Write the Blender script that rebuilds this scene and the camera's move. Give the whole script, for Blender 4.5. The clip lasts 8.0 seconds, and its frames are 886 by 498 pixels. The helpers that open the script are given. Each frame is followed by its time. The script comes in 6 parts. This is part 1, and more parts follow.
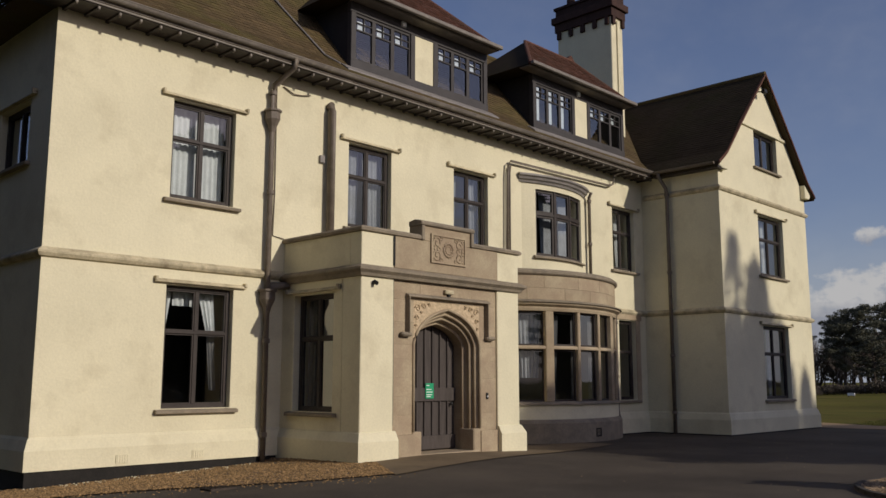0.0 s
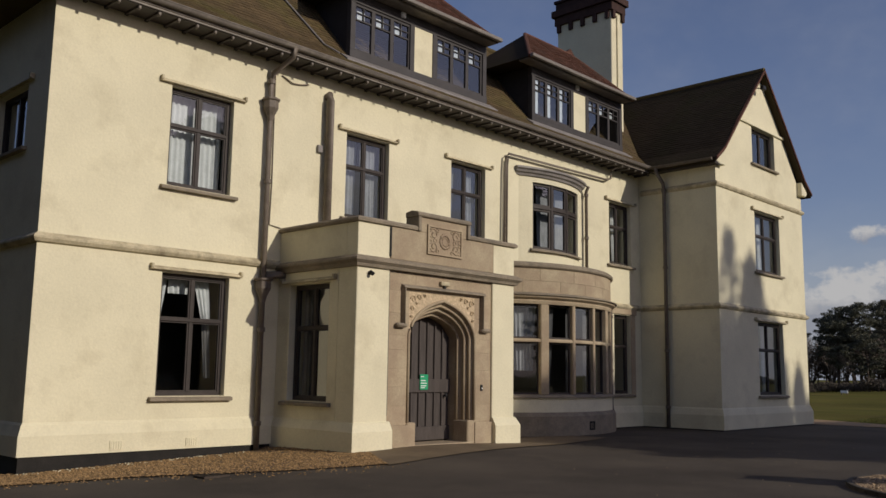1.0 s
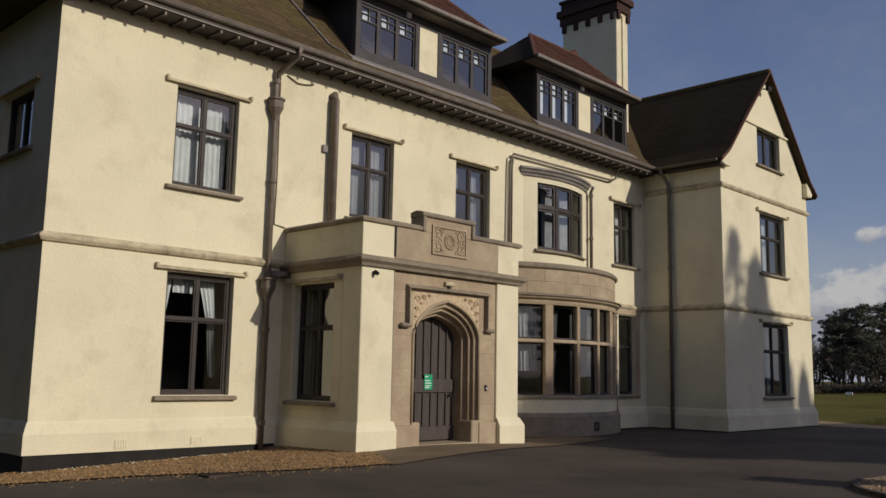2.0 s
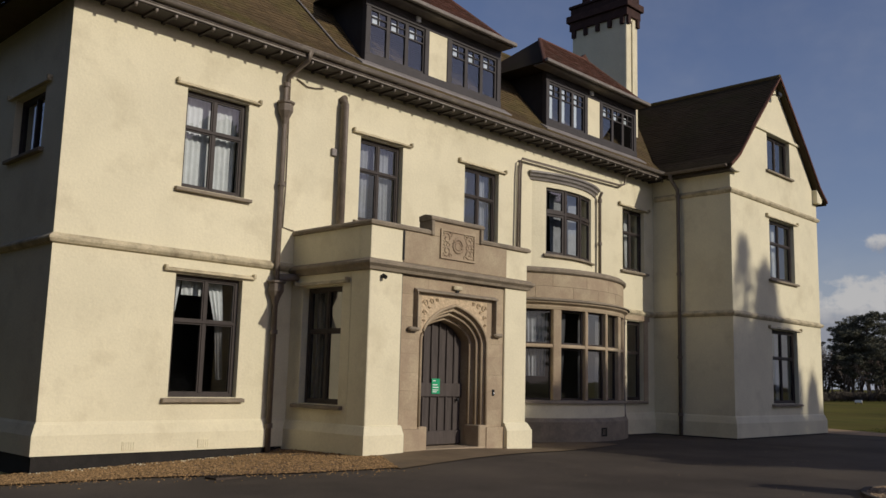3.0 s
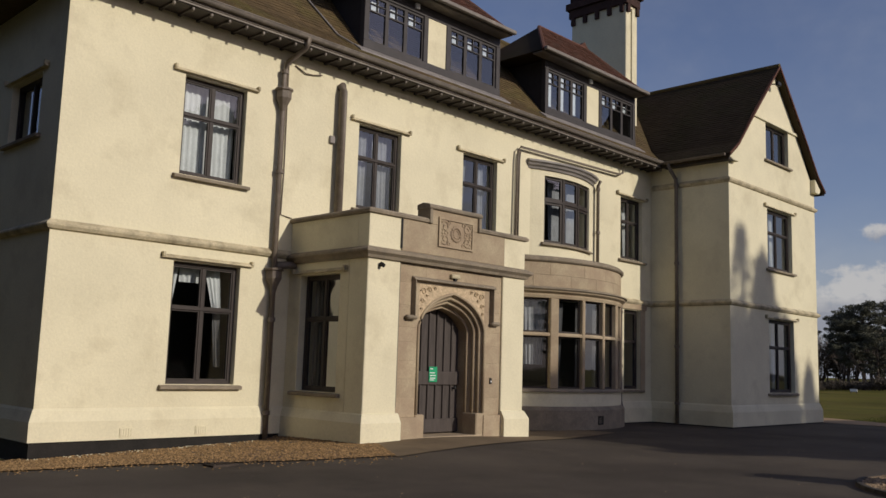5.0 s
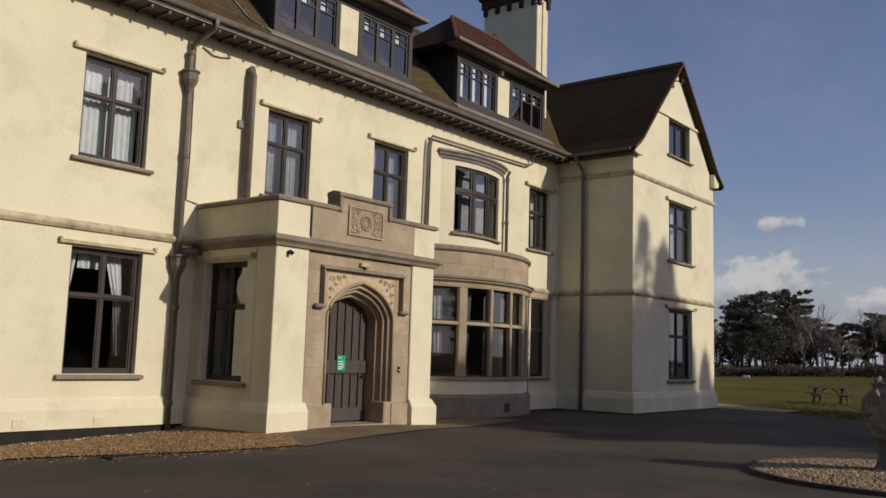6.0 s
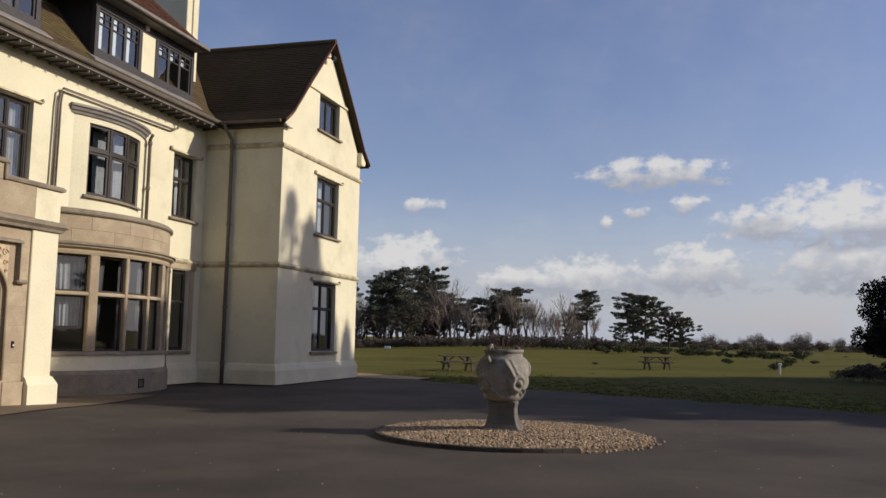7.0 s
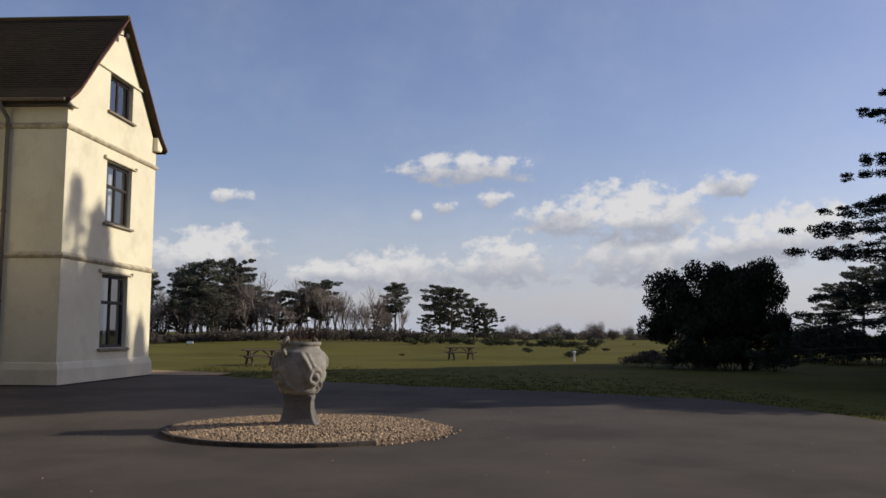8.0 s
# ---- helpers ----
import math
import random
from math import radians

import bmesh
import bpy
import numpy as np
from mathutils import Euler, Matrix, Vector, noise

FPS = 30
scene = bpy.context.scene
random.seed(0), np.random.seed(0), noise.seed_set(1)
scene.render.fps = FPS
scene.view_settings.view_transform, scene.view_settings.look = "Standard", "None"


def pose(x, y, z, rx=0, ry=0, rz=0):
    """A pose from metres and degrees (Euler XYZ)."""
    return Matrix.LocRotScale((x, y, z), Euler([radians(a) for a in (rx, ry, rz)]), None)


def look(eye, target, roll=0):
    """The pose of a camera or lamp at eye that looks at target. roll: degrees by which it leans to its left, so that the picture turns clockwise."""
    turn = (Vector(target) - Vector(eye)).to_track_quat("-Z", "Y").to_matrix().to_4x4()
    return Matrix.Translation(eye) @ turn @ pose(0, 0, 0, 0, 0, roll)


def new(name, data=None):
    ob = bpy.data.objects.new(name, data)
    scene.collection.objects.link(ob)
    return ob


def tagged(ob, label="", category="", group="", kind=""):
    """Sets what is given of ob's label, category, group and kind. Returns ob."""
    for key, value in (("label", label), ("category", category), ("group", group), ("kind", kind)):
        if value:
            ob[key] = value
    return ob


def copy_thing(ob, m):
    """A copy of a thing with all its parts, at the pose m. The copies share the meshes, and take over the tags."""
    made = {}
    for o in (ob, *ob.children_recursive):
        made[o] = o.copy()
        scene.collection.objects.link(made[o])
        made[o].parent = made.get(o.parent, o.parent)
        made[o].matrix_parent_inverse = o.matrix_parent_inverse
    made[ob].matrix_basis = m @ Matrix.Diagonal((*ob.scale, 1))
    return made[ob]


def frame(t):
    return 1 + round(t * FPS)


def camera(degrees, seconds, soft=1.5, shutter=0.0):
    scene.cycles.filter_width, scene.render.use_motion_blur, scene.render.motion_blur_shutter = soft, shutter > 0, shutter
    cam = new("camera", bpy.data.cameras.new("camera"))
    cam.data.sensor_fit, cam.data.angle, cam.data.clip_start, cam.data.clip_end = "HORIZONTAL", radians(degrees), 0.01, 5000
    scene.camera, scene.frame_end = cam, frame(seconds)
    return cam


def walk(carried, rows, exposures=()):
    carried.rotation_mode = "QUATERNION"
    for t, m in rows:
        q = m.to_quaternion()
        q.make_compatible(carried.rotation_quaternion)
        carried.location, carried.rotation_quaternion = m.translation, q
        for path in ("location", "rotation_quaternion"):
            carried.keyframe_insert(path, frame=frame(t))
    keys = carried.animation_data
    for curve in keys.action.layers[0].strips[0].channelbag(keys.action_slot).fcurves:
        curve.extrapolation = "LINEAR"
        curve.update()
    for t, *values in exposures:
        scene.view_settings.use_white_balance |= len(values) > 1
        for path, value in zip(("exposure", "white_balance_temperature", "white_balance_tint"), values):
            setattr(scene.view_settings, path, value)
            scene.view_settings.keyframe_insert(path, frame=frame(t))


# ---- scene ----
cam = camera(53.55, 8.0)
EXPOSURES = [(0.0, -0.21), (5.2, -0.14), (6.2, 0.01), (7.0, 0.33), (8.0, 0.39)]
PATH = [
    (0.0, pose(-0.000, -0.000, 1.450, 98.61, -0.03, -46.05)),
    (0.5, pose(0.002, 0.000, 1.448, 98.39, -0.67, -46.25)),
    (1.0, pose(-0.001, -0.002, 1.439, 98.10, -0.84, -46.40)),
    (1.5, pose(-0.009, 0.000, 1.437, 97.97, -0.89, -46.35)),
    (2.8, pose(-0.002, 0.010, 1.428, 98.44, -1.39, -45.72)),
    (3.0, pose(-0.001, 0.011, 1.427, 98.40, -1.47, -45.67)),
    (3.5, pose(0.005, 0.010, 1.415, 98.25, -1.64, -45.44)),
    (4.0, pose(-0.002, 0.022, 1.419, 97.96, -1.67, -45.27)),
    (4.2, pose(-0.002, 0.023, 1.426, 97.85, -1.69, -45.15)),
    (5.3, pose(-0.004, 0.030, 1.463, 97.23, -1.80, -46.99)),
    (5.5, pose(-0.004, 0.031, 1.470, 97.18, -1.82, -48.29)),
    (5.8, pose(-0.008, 0.026, 1.483, 97.04, -1.78, -49.82)),
    (6.0, pose(-0.010, 0.023, 1.491, 96.89, -1.76, -51.80)),
    (6.2, pose(0.001, -0.006, 1.499, 96.58, -1.75, -54.65)),
    (6.3, pose(0.007, -0.021, 1.503, 96.47, -1.74, -56.56)),
    (6.4, pose(0.012, -0.035, 1.507, 96.33, -1.74, -59.37)),
    (6.5, pose(0.018, -0.050, 1.511, 96.13, -1.73, -62.12)),
    (6.7, pose(0.093, -0.067, 1.493, 95.84, -1.52, -67.59)),
    (6.8, pose(0.131, -0.076, 1.484, 95.87, -1.41, -70.28)),
    (7.0, pose(0.206, -0.093, 1.466, 95.75, -1.20, -74.19)),
    (7.2, pose(0.280, -0.125, 1.467, 95.58, -1.02, -76.53)),
    (7.3, pose(0.318, -0.142, 1.467, 95.87, -0.94, -77.85)),
    (7.5, pose(0.392, -0.174, 1.468, 95.60, -0.76, -80.51)),
    (7.7, pose(0.435, -0.198, 1.462, 95.22, -0.60, -82.72)),
    (8.0, pose(0.500, -0.234, 1.452, 95.45, -0.36, -86.46)),
]
walk(cam, PATH, EXPOSURES)

# ---- world, sun and exposure ----
SUN_DIR = Vector((0.24, -1.0, 0.44)).normalized()      # towards the sun
SUN_EL = math.asin(SUN_DIR.z)
SUN_AZ = math.atan2(SUN_DIR.x, SUN_DIR.y)
sun_data = bpy.data.lights.new("sun", "SUN")
sun_data.energy, sun_data.angle, sun_data.color = 3.0, radians(0.6), (1.0, 0.91, 0.785)
sun_ob = new("sun", sun_data)
sun_ob.matrix_world = look(Vector((0, 0, 60)) + SUN_DIR * 40, (0, 0, 60))

CLOUDS = [  # azimuth, elevation, half width, half height, in degrees
    (71.8, 4.9, 3.0, 1.7), (68.0, 4.0, 3.6, 1.5), (87.9, 10.6, 3.9, 0.95), (89.9, 8.6, 1.5, 0.6), (86.6, 8.2, 1.0, 0.5), (84.7, 7.5, 0.6, 0.5),
    (94.4, 7.3, 2.8, 1.0), (98.2, 8.0, 3.5, 1.5), (101.0, 7.8, 2.3, 1.2), (99.4, 5.0, 4.4, 1.8), (90.5, 4.5, 3.0, 1.4), (83.3, 3.9, 4.0, 1.3),
    (104.4, 9.3, 1.7, 0.7), (72.7, 8.5, 1.3, 0.55), (105.5, 5.2, 3.2, 1.2), (94.3, 3.3, 0.9, 0.4), (79.0, 3.6, 2.6, 0.9), (108.5, 6.2, 3.4, 1.6),
    (60.0, 4.4, 5.0, 1.6), (122.0, 8.0, 7.0, 2.2), (140.0, 10.0, 8.0, 3.0), (165.0, 9.0, 8.0, 2.5),
]


def make_world():
    world = bpy.data.worlds.new("world")
    scene.world = world
    world.use_nodes = True
    nt = world.node_tree
    nt.nodes.clear()
    N, L = nt.nodes.new, nt.links.new
    out, bg, sky = N("ShaderNodeOutputWorld"), N("ShaderNodeBackground"), N("ShaderNodeTexSky")
    sky.sky_type, sky.sun_disc = "NISHITA", False
    sky.sun_elevation, sky.sun_rotation = SUN_EL, SUN_AZ
    sky.air_density, sky.dust_density, sky.ozone_density = 1.0, 0.9, 3.0
    bg.inputs["Strength"].default_value = 0.09
    tc, sep = N("ShaderNodeTexCoord"), N("ShaderNodeSeparateXYZ")
    L(tc.outputs["Generated"], sep.inputs[0])

    def op(kind, a, b=None, c=None):
        n = N("ShaderNodeMath")
        n.operation = kind
        for i, v in enumerate((a, b, c)):
            if v is None:
                continue
            if isinstance(v, (int, float)):
                n.inputs[i].default_value = v
            else:
                L(v, n.inputs[i])
        return n.outputs[0]

    az = op("MULTIPLY", op("ARCTAN2", sep.outputs[0], sep.outputs[1]), 180 / math.pi)
    el = op("MULTIPLY", op("ARCSINE", sep.outputs[2]), 180 / math.pi)
    comb = N("ShaderNodeCombineXYZ")
    L(az, comb.inputs[0])
    L(op("MULTIPLY", el, 1.35), comb.inputs[1])

    def noise_tex(scale, detail, rough):
        n = N("ShaderNodeTexNoise")
        n.inputs["Scale"].default_value, n.inputs["Detail"].default_value, n.inputs["Roughness"].default_value = scale, detail, rough
        L(comb.outputs[0], n.inputs["Vector"])
        return n.outputs["Fac"]

    puff = noise_tex(0.8, 7, 0.56)
    broad = noise_tex(0.16, 4, 0.55)
    best, shade = None, None
    for a0, e0, w, h in CLOUDS:
        u = op("DIVIDE", op("SUBTRACT", az, a0), w * 1.05)
        v = op("DIVIDE", op("SUBTRACT", el, e0), h * 1.15)
        body = op("SUBTRACT", 0.5 if w < 1.6 else 1.0, op("ADD", op("MULTIPLY", u, u), op("MULTIPLY", v, v)))
        best = body if best is None else op("SMOOTH_MAX", best, body, 0.5)
        near = N("ShaderNodeMapRange")
        near.interpolation_type = "SMOOTHSTEP"
        L(body, near.inputs["Value"])
        near.inputs["From Min"].default_value, near.inputs["From Max"].default_value = -1.6, 0.0
        lit = op("MULTIPLY", op("MULTIPLY", v, 1.0), near.outputs[0])
        shade = op("ADD", 0.5, lit) if shade is None else op("ADD", shade, lit)
    ramp = N("ShaderNodeMapRange")
    ramp.interpolation_type = "SMOOTHSTEP"
    L(op("ADD", best, op("MULTIPLY", op("SUBTRACT", puff, 0.5), 4.6)), ramp.inputs["Value"])
    ramp.inputs["From Min"].default_value, ramp.inputs["From Max"].default_value = -0.4, 0.85
    # pale blue haze towards the horizon
    low = N("ShaderNodeMapRange")
    L(el, low.inputs["Value"])
    low.inputs["From Min"].default_value, low.inputs["From Max"].default_value = 9.0, 0.5
    low.inputs["To Max"].default_value = 1.1
    veil = op("MULTIPLY", low.outputs[0], op("MULTIPLY_ADD", broad, 0.9, 0.25))
    wisps = op("MULTIPLY", op("SUBTRACT", broad, 0.38), 0.28)
    cover = op("MAXIMUM", op("MULTIPLY", ramp.outputs[0], 0.93), wisps)
    shade2 = op("ADD", shade, op("MULTIPLY", op("SUBTRACT", puff, 0.48), 1.7))
    tint = N("ShaderNodeMix")
    tint.data_type = "RGBA"
    tint.clamp_factor = True
    L(shade2, tint.inputs["Factor"])
    tint.inputs["A"].default_value = (3.3, 3.45, 4.0, 1)
    tint.inputs["B"].default_value = (6.1, 6.0, 6.0, 1)
    mix = N("ShaderNodeMix")
    mix.data_type = "RGBA"
    mix.clamp_factor = True
    L(cover, mix.inputs["Factor"])
    warm = N("ShaderNodeMix")
    warm.data_type, warm.blend_type = "RGBA", "MULTIPLY"
    warm.inputs["Factor"].default_value = 1.0
    L(sky.outputs[0], warm.inputs["A"])
    warm.inputs["B"].default_value = (1.19, 0.985, 1.05, 1)
    haze = N("ShaderNodeMix")
    haze.data_type = "RGBA"
    haze.clamp_factor = True
    L(veil, haze.inputs["Factor"])
    L(warm.outputs["Result"], haze.inputs["A"])
    haze.inputs["B"].default_value = (3.95, 4.35, 5.25, 1)
    L(haze.outputs["Result"], mix.inputs["A"])
    L(tint.outputs["Result"], mix.inputs["B"])
    L(mix.outputs["Result"], bg.inputs["Color"])
    L(bg.outputs[0], out.inputs[0])


make_world()


# ---- materials ----
def mat(name, color, rough=0.8, vary=0.12, scale=3.0, fine=40.0, bump=0.0, bump_scale=None, metal=0.0, spots=None, spot_scale=1.2,
        spot_from=0.55, spot_to=0.75, island=0.0, stretch=(1, 1, 1), spec=0.3, second=None):
    """A surface with two scales of variation, optional stains of a second colour, and relief."""
    m = bpy.data.materials.new(name)
    m.use_nodes = True
    nt = m.node_tree
    N, L = nt.nodes.new, nt.links.new
    bsdf = nt.nodes["Principled BSDF"]
    bsdf.inputs["Roughness"].default_value, bsdf.inputs["Metallic"].default_value = rough, metal
    bsdf.inputs["Specular IOR Level"].default_value = spec
    geo = N("ShaderNodeNewGeometry")
    mp = N("ShaderNodeMapping")
    mp.inputs["Scale"].default_value = stretch
    L(geo.outputs["Position"], mp.inputs["Vector"])

    def tex(sc, detail=4, r=0.6):
        n = N("ShaderNodeTexNoise")
        n.inputs["Scale"].default_value, n.inputs["Detail"].default_value, n.inputs["Roughness"].default_value = sc, detail, r
        L(mp.outputs[0], n.inputs["Vector"])
        return n.outputs["Fac"]

    def mixc(fac, a, b, blend="MIX"):
        n = N("ShaderNodeMix")
        n.data_type, n.blend_type = "RGBA", blend
        for sock, v in ((n.inputs["Factor"], fac), (n.inputs["A"], a), (n.inputs["B"], b)):
            if isinstance(v, (int, float)):
                sock.default_value = v
            elif isinstance(v, tuple):
                sock.default_value = (*v, 1)
            else:
                L(v, sock)
        return n.outputs["Result"]

    def ranged(v, a, b, c, d):
        n = N("ShaderNodeMapRange")
        L(v, n.inputs["Value"])
        for k, x in zip(("From Min", "From Max", "To Min", "To Max"), (a, b, c, d)):
            n.inputs[k].default_value = x
        return n.outputs[0]

    n1, n2 = tex(scale), tex(fine)
    lo, hi = tuple(max(0, c * (1 - vary)) for c in color), tuple(min(1, c * (1 + vary)) for c in color)
    col = mixc(ranged(n1, 0.3, 0.7, 0, 1), lo, second or hi)
    col = mixc(1.0, col, mixc(ranged(n2, 0.3, 0.7, 0, 1), (1 - vary * 0.8,) * 3, (1 + vary * 0.6,) * 3), "MULTIPLY")
    if spots:
        col = mixc(ranged(tex(spot_scale, 6, 0.65), spot_from, spot_to, 0, 0.85), col, spots)
    if island:
        info = N("ShaderNodeNewGeometry")
        inf2 = N("ShaderNodeObjectInfo")
        add = N("ShaderNodeMath")
        add.operation = "ADD"
        L(info.outputs["Random Per Island"], add.inputs[0])
        L(inf2.outputs["Random"], add.inputs[1])
        fr = N("ShaderNodeMath")
        fr.operation = "FRACT"
        L(add.outputs[0], fr.inputs[0])
        v = ranged(fr.outputs[0], 0, 1, 1 - island, 1 + island)
        comb = N("ShaderNodeCombineXYZ")
        for i in range(3):
            L(v, comb.inputs[i])
        col = mixc(1.0, col, comb.outputs[0], "MULTIPLY")
    L(col, bsdf.inputs["Base Color"])
    L(ranged(n2, 0.2, 0.8, max(0, rough - 0.08), min(1, rough + 0.08)), bsdf.inputs["Roughness"])
    if bump:
        b = N("ShaderNodeBump")
        b.inputs["Strength"].default_value, b.inputs["Distance"].default_value = 1.0, bump
        L(tex(bump_scale or fine, 3, 0.6), b.inputs["Height"])
        L(b.outputs[0], bsdf.inputs["Normal"])
    return m


def leaf_mat(name, color, island=0.45, through_amount=0.12):
    m = mat(name, color, rough=0.7, vary=0.2, scale=1.5, fine=9, island=island, spec=0.2)
    nt = m.node_tree
    bsdf = nt.nodes["Principled BSDF"]
    tr, mx = nt.nodes.new("ShaderNodeBsdfTranslucent"), nt.nodes.new("ShaderNodeMixShader")
    tr.inputs["Color"].default_value = (*[min(1, c * 1.3) for c in color], 1)
    mx.inputs[0].default_value = through_amount
    nt.links.new(bsdf.outputs[0], mx.inputs[1])
    nt.links.new(tr.outputs[0], mx.inputs[2])
    nt.links.new(mx.outputs[0], nt.nodes["Material Output"].inputs[0])
    return m


def glass_mat(name, tint=(0.75, 0.8, 0.8), wavy=0.00008):
    m = bpy.data.materials.new(name)
    m.use_nodes = True
    nt = m.node_tree
    nt.nodes.clear()
    N, L = nt.nodes.new, nt.links.new
    out, mx, tr, gl, fr = N("ShaderNodeOutputMaterial"), N("ShaderNodeMixShader"), N("ShaderNodeBsdfTransparent"), N("ShaderNodeBsdfGlossy"), N("ShaderNodeLayerWeight")
    tr.inputs["Color"].default_value = (*tint, 1)
    gl.inputs["Roughness"].default_value = 0.02
    fr.inputs["Blend"].default_value = 0.5
    gloss = N("ShaderNodeMath")
    gloss.operation = "MULTIPLY_ADD"
    gloss.inputs[1].default_value, gloss.inputs[2].default_value = 0.42, 0.06
    geo, no, bp = N("ShaderNodeNewGeometry"), N("ShaderNodeTexNoise"), N("ShaderNodeBump")
    no.inputs["Scale"].default_value, no.inputs["Detail"].default_value = 2.2, 1
    L(geo.outputs["Position"], no.inputs["Vector"])
    L(no.outputs["Fac"], bp.inputs["Height"])
    bp.inputs["Distance"].default_value = wavy * 10
    L(bp.outputs[0], gl.inputs["Normal"])
    L(fr.outputs["Facing"], gloss.inputs[0])
    L(gloss.outputs[0], mx.inputs[0])
    L(tr.outputs[0], mx.inputs[1])
    L(gl.outputs[0], mx.inputs[2])
    L(mx.outputs[0], out.inputs[0])
    return m


WORN_CREAM = mat("weathered_cream_moulding", (0.56, 0.49, 0.33), 0.9, 0.16, 2.5, 24, bump=0.008, bump_scale=26, spots=(0.24, 0.2, 0.13), spot_scale=3.2, spot_from=0.44, spot_to=0.7)
CREAM = mat("cream_render", (0.735, 0.68, 0.485), 0.88, 0.07, 0.7, 26, bump=0.005, bump_scale=16, spots=(0.55, 0.49, 0.33), spot_scale=1.1, spot_from=0.52, spot_to=0.8)
STONE = mat("sandstone", (0.4, 0.305, 0.205), 0.85, 0.17, 1.6, 30, bump=0.004, bump_scale=45, spots=(0.3, 0.222, 0.155), spot_scale=2.4, spot_from=0.46, spot_to=0.8, island=0.08, second=(0.46, 0.38, 0.255))
STONE_GREY = mat("weathered_stone", (0.265, 0.222, 0.162), 0.9, 0.18, 2.5, 24, bump=0.005, bump_scale=40, spots=(0.17, 0.145, 0.11), spot_scale=2.2, spot_from=0.48, spot_to=0.7)
PALE_STONE = mat("carved_pale_stone", (0.55, 0.43, 0.28), 0.85, 0.2, 9, 34, bump=0.02, bump_scale=17)
DARKWOOD = mat("dark_brown_painted_wood", (0.045, 0.036, 0.032), 0.55, 0.2, 4, 50, bump=0.001)
SLATEWOOD = mat("charcoal_painted_wood", (0.055, 0.05, 0.05), 0.6, 0.18, 3, 40, bump=0.001)
DOORWOOD = mat("door_oak_dark", (0.07, 0.058, 0.052), 0.6, 0.25, 3, 30, bump=0.002, stretch=(6, 6, 0.6))
PIPE = mat("taupe_painted_iron", (0.17, 0.14, 0.11), 0.5, 0.15, 5, 40, spots=(0.1, 0.075, 0.06), spot_scale=4)
GUTTER = mat("grey_painted_gutter", (0.20, 0.175, 0.15), 0.55, 0.15, 3, 30, spots=(0.3, 0.27, 0.22), spot_scale=3)
LEAD = mat("lead_sheet", (0.24, 0.22, 0.205), 0.5, 0.2, 3, 30)
# near-black, far darker than the lead sheet
CHEEK = mat("dormer_cheek_dark", (0.035, 0.033, 0.034), 0.75, 0.15, 3, 30)
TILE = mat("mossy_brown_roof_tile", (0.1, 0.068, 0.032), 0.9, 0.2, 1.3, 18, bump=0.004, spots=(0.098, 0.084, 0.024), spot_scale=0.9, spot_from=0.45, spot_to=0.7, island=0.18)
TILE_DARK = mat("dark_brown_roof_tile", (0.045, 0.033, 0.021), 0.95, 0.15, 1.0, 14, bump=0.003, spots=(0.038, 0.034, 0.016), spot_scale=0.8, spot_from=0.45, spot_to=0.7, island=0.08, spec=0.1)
TILE_RED = mat("red_clay_roof_tile", (0.1, 0.045, 0.03), 0.88, 0.2, 2, 18, bump=0.004, spots=(0.075, 0.05, 0.035), spot_scale=1.4, island=0.2)
BRICK_DARK = mat("dark_red_brick", (0.05, 0.027, 0.022), 0.9, 0.25, 5, 30, bump=0.004, island=0.15)
# the rooms' dimness is put into this dark plaster colour
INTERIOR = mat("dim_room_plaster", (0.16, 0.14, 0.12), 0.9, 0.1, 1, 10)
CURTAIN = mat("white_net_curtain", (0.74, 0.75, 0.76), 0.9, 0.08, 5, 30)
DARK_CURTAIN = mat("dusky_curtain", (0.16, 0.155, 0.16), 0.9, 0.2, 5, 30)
# this grey also stands in for sky reflected in the upper windows
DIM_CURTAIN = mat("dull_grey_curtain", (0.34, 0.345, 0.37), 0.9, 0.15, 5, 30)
GLASS = glass_mat("window_glass")
# white for panels that imitate pale reflections in the dormer panes
REFLECTION = mat("white_pane_reflection", (0.8, 0.84, 0.88), 0.25, 0.04, 5, 20, spec=0.5)
SIGN_GREEN = mat("green_sign", (0.02, 0.33, 0.15), 0.5, 0.04, 5, 40)
WHITE = mat("white_paint", (0.8, 0.8, 0.78), 0.6, 0.03, 5, 30)
BLACK = mat("black_plastic", (0.02, 0.02, 0.02), 0.5, 0.1, 5, 30)
ASPHALT = mat("worn_asphalt", (0.082, 0.068, 0.055), 0.92, 0.26, 0.35, 60, bump=0.006, bump_scale=90, spots=(0.12, 0.098, 0.074), spec=0.15, spot_scale=0.55, spot_from=0.48, spot_to=0.78)
APRON = mat("sandy_concrete", (0.17, 0.125, 0.075), 0.92, 0.2, 1.2, 40, bump=0.004, spots=(0.1, 0.075, 0.05), spot_scale=1.5)
SOIL = mat("gravel_bed_soil", (0.15, 0.10, 0.06), 0.95, 0.3, 4, 50, bump=0.01, bump_scale=60)
PEBBLE = mat("tan_pebbles", (0.26, 0.165, 0.075), 0.85, 0.2, 6, 60, island=0.5)
CHIP = mat("pale_stone_chippings", (0.31, 0.222, 0.135), 0.85, 0.2, 6, 60, island=0.45)
GRASS = mat("rough_lawn", (0.108, 0.1, 0.02), 0.95, 0.3, 0.12, 5, bump=0.015, bump_scale=14, spots=(0.15, 0.118, 0.034), spot_scale=0.09, spot_from=0.45, spot_to=0.75, spec=0.05)
BLADE = leaf_mat("grass_blades", (0.09, 0.095, 0.022), 0.3)
SAND = mat("sandy_path", (0.36, 0.24, 0.13), 0.95, 0.15, 1, 30, bump=0.004)
